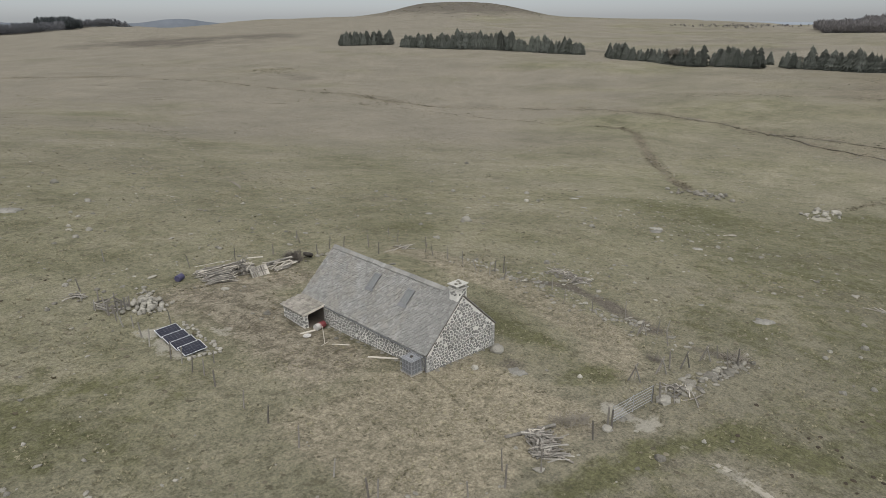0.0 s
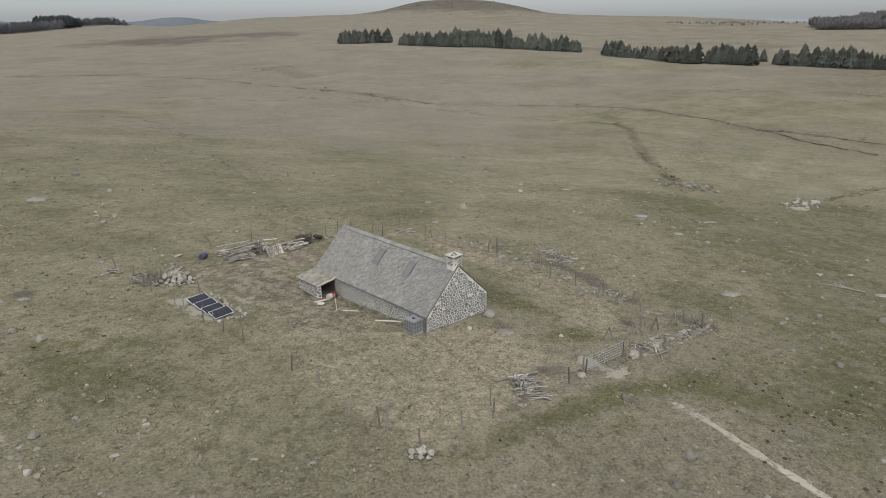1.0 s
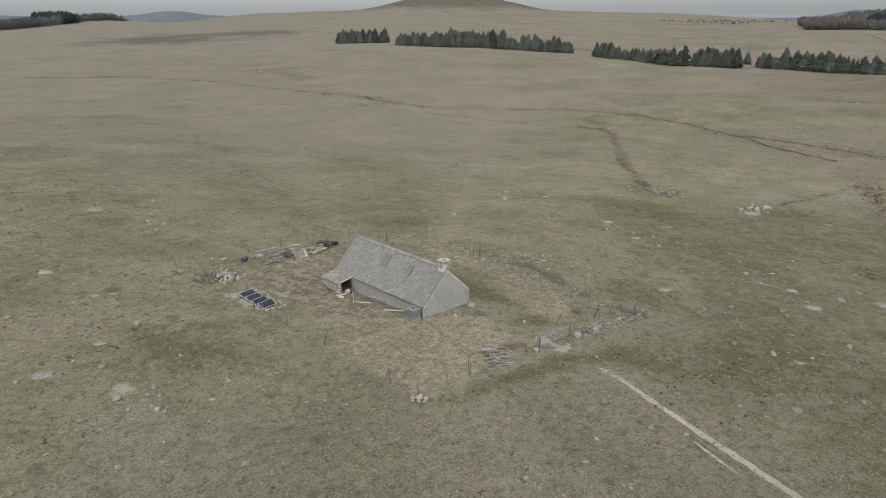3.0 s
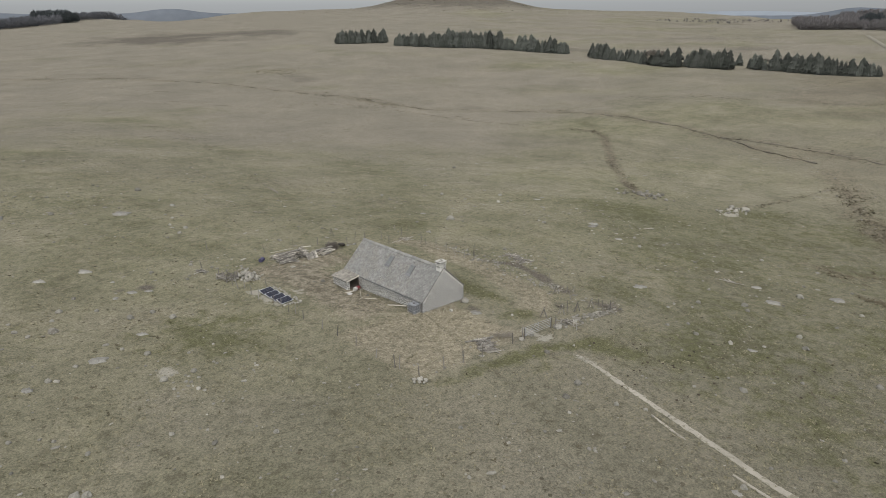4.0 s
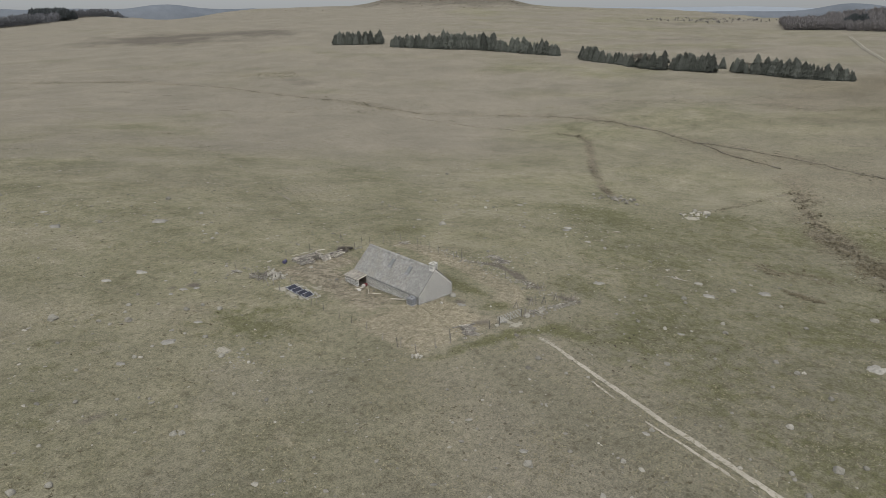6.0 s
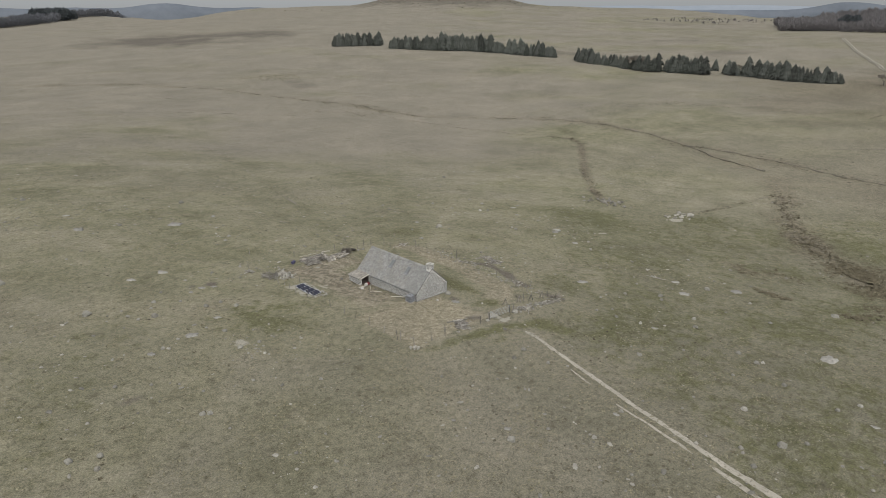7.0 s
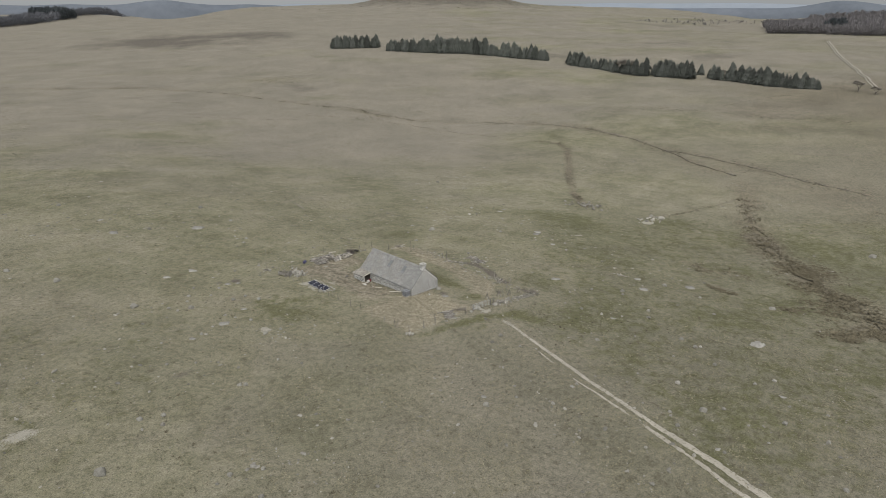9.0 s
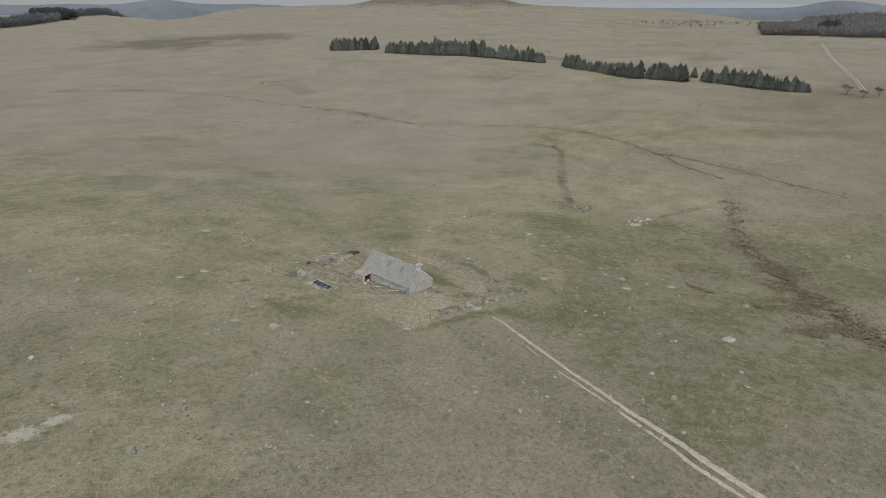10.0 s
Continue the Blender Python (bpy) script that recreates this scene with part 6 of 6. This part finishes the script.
log_stack("brushwood", 23.2, 5.7, -12, "bleached branches lying in a loose heap", [(40, 2.2, 2.1, 0.25, 32, 0, 0), (50, 0.9, 1.6, 0.3, 70, 0.2, 0)], 7, 0.25, 0.85)
log_stack("brushwood", 15.9, 20.6, -2, "bleached trunk and branches by the fence", [(3, 4.6, 0.3, 0.35, 5, 0, 0), (8, 1.6, 0.6, 0.4, 40, 0.6, 0.2)], 8, 0.6)
log_stack("fallen_branch", 43.6, -15.6, -88, "bleached fallen branch lying on the pasture", [(3, 3.6, 0.25, 0.2, 6, 0, 0), (4, 1.2, 0.5, 0.2, 50, 0.4, 0)], 21, 0.4, 1.2)
log_stack("fallen_branch", 62.0, 6.3, -38, "bleached fallen branch lying on the pasture", [(2, 2.4, 0.2, 0.2, 8, 0, 0), (3, 1.0, 0.4, 0.2, 50, 0.3, 0)], 22, 0.7, 1.4)
log_stack("brushwood", 10.2, -11.9, 30, "broken posts and poles over a tumbled wall", [(6, 1.9, 0.7, 0.5, 40, 0, 0), (20, 1.0, 0.8, 0.3, 90, 0.8, 0.3)], 9, 0.12)


def pallet(x, y, turn):
    ob = thing("pallet", at(x, y, 0.3), "weathered pallet leaning on the stacked beams", "pallet", turn=turn)
    m = pose(0, 0, 0, 55, 0, 0)
    part("sheet", box(bmesh.new(), 0.05, 0.95, -0.5, 0.55, -0.07, -0.05, m), M_PALEWOOD, ob, "pale sheet of board")
    for k in range(7):
        part("board", box(bmesh.new(), -0.7 + 0.2 * k, -0.58 + 0.2 * k, -0.6, 0.5, 0.0, 0.03, m), M_WEATHERED, ob)
    for y0 in (-0.55, 0.0, 0.4):
        part("bearer", box(bmesh.new(), -0.72, 0.8, y0, y0 + 0.08, -0.08, 0.0, m), M_WEATHERED, ob)


pallet(1.1, 22.0, 0)
log_stack("felled_log", -0.5, -8.3, -20, "single weathered log lying on the straw", [(1, 2.9, 0.02, 0.05, 1, 0, 0)], 11, 0.0, 2.6)


def tyre(x, y, lean, turn):
    ob = thing("tyre", at(x, y, 0.0), "old black tractor tyre leaning at the yard's edge", "tyre", "old tyres", turn)
    bm = bmesh.new()
    m = pose(0, 0, 0.16 + 0.42 * math.sin(radians(lean)), lean, 0, 0)
    n, k = 24, 8
    rings = [[bm.verts.new(m @ Vector(((0.36 + 0.13 * math.cos(b)) * math.cos(a), (0.36 + 0.13 * math.cos(b)) * math.sin(a), 0.17 * math.sin(b)))) for b in (2 * math.pi * j / k for j in range(k))] for a in (2 * math.pi * i / n for i in range(n))]
    for i in range(n):
        for j in range(k):
            bm.faces.new((rings[i][j], rings[(i + 1) % n][j], rings[(i + 1) % n][(j + 1) % k], rings[i][(j + 1) % k]))
    part("carcass", bm, M_RUBBER, ob)


tyre(7.0, 23.4, 30, 120)
for x, y, q in ((7.9, 23.2, 0.5), (8.5, 23.3, 0.42), (9.1, 23.3, 0.55), (9.5, 23.6, 0.4), (6.3, 22.7, 0.3)):
    boulder(x, y, q, "grey stone at the yard's back edge", "yard edge stones", 0.9, 0.05, "stone", dark=q < 0.5)


# ---- fence posts ----
def post_mesh(seed, h, r0):
    rr = random.Random(seed)
    bm = rod(bmesh.new(), (0, 0, -0.35), (rr.uniform(-0.05, 0.05), rr.uniform(-0.05, 0.05), h), r0, r0 * 0.75, 7, rr.uniform(-0.03, 0.03))
    me = bpy.data.meshes.new("fence_post")
    bm.to_mesh(me)
    bm.free()
    return me


POSTS = []
for k in range(8):
    me = post_mesh(60 + k, 1.0 + 0.09 * (k % 4), 0.045 + 0.008 * (k % 3))
    me.materials.append(M_POST if k % 4 else M_WEATHERED)
    POSTS.append(me)
post_rng = random.Random(22)


def fence_post(x, y, tall=1.0, lean=6.0, label="weathered wooden fence post in the turf"):
    m = pose(*at(x, y), post_rng.gauss(0, lean), post_rng.gauss(0, lean), post_rng.uniform(0, 360)) @ Matrix.Diagonal((1, 1, tall, 1))
    return lone("fence_post", post_rng.choice(POSTS), m, label, "fence post", "fence posts")


WEST = [(-11.5, 22.5), (-11.4, 21.3), (-11.4, 19.4), (-11.4, 18.2), (-11.0, 17.4), (-11.1, 15.8), (-11.3, 14.0), (-8.8, 16.5), (-11.0, 11.4), (-10.8, 10.4), (-10.8, 9.0), (-10.4, 8.3), (-9.2, 9.5), (-10.5, 6.7), (-10.4, 3.6), (-10.2, 1.4), (-10.3, -1.6), (-10.3, -4.5), (-10.3, -7.1), (-10.1, -7.5), (-9.5, -9.4), (-11.4, 26.8), (-7.5, 33.3)]
SOUTH = [(-7.1, -10.0), (-4.9, -10.3), (-4.0, -9.4), (-2.6, -10.7), (1.6, -10.9), (13.2, -9.4), (16.4, -7.7), (16.7, -11.9), (17.6, -12.2), (17.5, -10.8), (8.7, -11.0)]
EAST = [(18.1, -6.0), (19.2, -6.2), (18.8, -2.9), (17.3, -0.8), (17.0, 1.7), (18.8, 4.2), (17.5, 8.5), (18.5, 10.4), (17.3, 10.0), (17.3, 11.6), (17.6, 13.6), (17.6, 15.7), (17.1, 17.2), (17.2, 18.4)]
NORTH = [(12.0, 24.6), (13.5, 21.0), (17.7, 23.1), (18.6, 25.5), (14.0, 23.2), (9.6, 29.4), (9.3, 28.3), (8.5, 24.1), (10.5, 25.0), (-2.5, 27.3), (1.5, 26.8), (5.0, 26.2), (19.4, 20.6)]
for x, y in WEST + SOUTH + NORTH:
    fence_post(x, y, post_rng.uniform(0.9, 1.2))
for x, y in EAST:
    fence_post(x, y, post_rng.uniform(0.8, 1.3), 9)
fence_post(19.05, 9.85, 1.5, 3, "thick bleached fence post by the yard's edge")


def braced_posts(x, y, turn):
    ob = thing("braced_post", at(x, y), "pair of fence stakes leaning together", "fence post", "braced posts", turn)
    part("stake", rod(bmesh.new(), (-0.48, 0, -0.2), (0.10, 0.05, 1.28), 0.058, 0.045), M_POST, ob)
    part("stake", rod(bmesh.new(), (0.42, 0.1, -0.2), (-0.06, -0.05, 1.2), 0.055, 0.04), M_WEATHERED, ob)
    part("stake", rod(bmesh.new(), (0.0, 0.45, -0.2), (0.03, -0.02, 1.15), 0.045, 0.035), M_PALEWOOD, ob)


for x, y, a in ((9.3, -9.0, -60), (11.9, -9.5, -40), (14.1, -10.1, -30), (16.3, -10.5, -50), (16.5, -5.6, -35)):
    braced_posts(x, y, a)
wall_rng = random.Random(33)
for k in range(18):
    t = 0.25 + 0.75 * wall_rng.random()
    boulder(9.0 + 9.5 * t + wall_rng.gauss(0, 0.35), -11.3 - 0.9 * t + wall_rng.gauss(0, 0.4), wall_rng.uniform(0.28, 0.75), "grey stone of a tumbled boundary wall", "tumbled wall stones", 0.75, 0.0, "wall_rubble", dark=True)
for k in range(12):
    boulder(17.8 + wall_rng.gauss(0, 0.6), -2.6 + wall_rng.gauss(0, 0.5), wall_rng.uniform(0.2, 0.5), "white stone by the fence", "white fence stones", 0.8, 0.02, "stone")
log_stack("brushwood", -11.9, 25.7, 20, "dark dead branches in a tumbled corner", [(14, 1.3, 0.6, 0.3, 60, 0, 0)], 10, 0.1)
for k in range(7):
    boulder(-12.0 + wall_rng.gauss(0, 0.8), 25.6 + wall_rng.gauss(0, 0.8), wall_rng.uniform(0.25, 0.6), "dark stone in a tumbled corner", "corner rubble", 0.8, 0.02, "stone", dark=True)


for x, y, s in ((12.3, -11.2, 0.9), (14.4, -11.7, 1.15), (16.4, -12.2, 0.8), (10.9, -11.0, 0.95)):
    boulder(x, y, s, "large grey slab of a tumbled boundary wall", "tumbled wall slabs", 0.5, 0.0, "wall_slab", 1.3, True)


# ---- field gate ----
def field_gate():
    ob = thing("field_gate", at(3.75, -10.75), "closed galvanised steel field gate with six rails", "gate", turn=-3)
    ln = 4.0
    for k in range(6):
        z = 0.18 + 0.19 * k
        part("rail", rod(bmesh.new(), (0, 0, z), (ln, 0, z - 0.32), 0.017, sides=6), M_GALV, ob)
    for x in (0.0, ln / 2, ln):
        part("stile", rod(bmesh.new(), (x, 0, 0.08 - 0.32 * x / ln), (x, 0, 1.2 - 0.32 * x / ln), 0.022, sides=6), M_GALV, ob)
    part("brace", rod(bmesh.new(), (0, 0.03, 0.15), (ln / 2, 0.03, 1.0), 0.015, sides=6), M_GALV, ob)


field_gate()
for x, y in ((3.55, -10.6), (3.45, -10.9), (7.95, -10.9), (8.3, -11.2)):
    lone("gate_post", POSTS[1], pose(*at(x, y), 0, 0, 0) @ Matrix.Diagonal((1.3, 1.3, 1.05, 1)), "stout weathered gate post", "gate post", "gate posts")


# ---- clods and dung ----
def clods():
    r = np.random.default_rng(9)
    bm = bmesh.new()
    bmesh.ops.create_icosphere(bm, subdivisions=1, radius=0.5)
    base = np.array([v.co[:] for v in bm.verts])
    tri = np.array([[v.index for v in f.verts] for f in bm.faces])
    bm.free()
    vs, fs, n = [], [], 0
    spots = [(12.2, -18.9), (11.6, -19.9), (11.0, -20.3), (10.3, -20.9), (8.5, -21.1), (9.1, -21.3), (6.4, -21.3), (6.9, -21.7), (5.0, -21.5), (10.3, -21.9), (10.1, -22.4), (10.3, -23.4), (10.5, -24.0), (10.8, -25.0), (2.9, -22.1), (4.1, -22.7), (4.8, -26.3), (5.1, -26.8), (6.1, -26.7), (5.4, -27.3), (7.2, -27.2), (10.5, -27.2), (10.8, -26.1), (16.4, -20.0)]
    spots += [(13 + r.normal() * 3, -24 + r.normal() * 3.5) for _ in range(12)] + [(22 + r.normal() * 4, -31 + r.normal() * 4) for _ in range(14)] + [(-20 + r.normal() * 8, 40 + r.normal() * 8) for _ in range(20)]
    for x, y in spots:
        s = r.uniform(0.18, 0.34)
        vs.append(base * (1 + 0.4 * (r.random((len(base), 1)) - 0.5)) * (s, s, s * 0.35) + (x, y, float(rough_land(x, y)) + 0.02))
        fs.append(tri + n * len(base))
        n += 1
    lone("peat_clods", mesh_of("peat_clods", np.concatenate(vs), np.concatenate(fs).tolist(), M_DUNG), Matrix(), "dark peat clods and dung in the turf", "clods", kind="stuff")


clods()


def shrub(x, y, s, label="leafless brown bush in the yard", round_up=0.0):
    ob = thing("bush", at(x, y), label, "bush", "leafless bushes")
    r = random.Random(int(x * 10))
    bm = bmesh.new()
    for _ in range(130 + int(700 * round_up)):
        a = r.uniform(0, 6.28)
        e = Vector((math.cos(a) * r.random() * s * 1.3, math.sin(a) * r.random() * s * 1.3, r.uniform(0.12, 0.55 + round_up) * s))
        b = Vector((e.x * 0.25, e.y * 0.25, -0.05))
        b.x, b.y = e.x * 0.45 + r.gauss(0, 0.2) * s, e.y * 0.45 + r.gauss(0, 0.2) * s
        rod(bm, b, e, 0.012 + 0.04 * round_up, 0.005 + 0.02 * round_up, 4, r.uniform(-0.1, 0.1))
    part("bush_crown", bm, M_BARK if round_up else M_TWIG, ob)


shrub(1.6, -9.0, 0.9)
shrub(2.6, -9.5, 0.8)
shrub(5.5, 23.5, 0.85, "dense dark round bush at the yard's back edge", 0.5)
shrub(13.5, -8.2, 0.6)
shrub(18.6, -11.6, 1.0, "leafless brown bush by the tumbled wall")


# ---- rubble of the visible walls, last ----
def gable_top(s):
    return EAVE + (RIDGE - EAVE) * (s / (W / 2) if s < W / 2 else (W - s) / (W / 2))


lay_stones(gable, (0, 0, 0), (1, 0, 0), (0, -1, 0), W, gable_top, lambda s: -0.1 - 0.35 * math.sin(math.pi * s / W) - 0.05 * s, 4.2, 51)
lay_stones(front, (0.003, L - T, 0), (0, -1, 0), (-1, 0, 0), L - T - 0.55, lambda s: EAVE - 0.12, lambda s: -0.25, EAVE, 52)
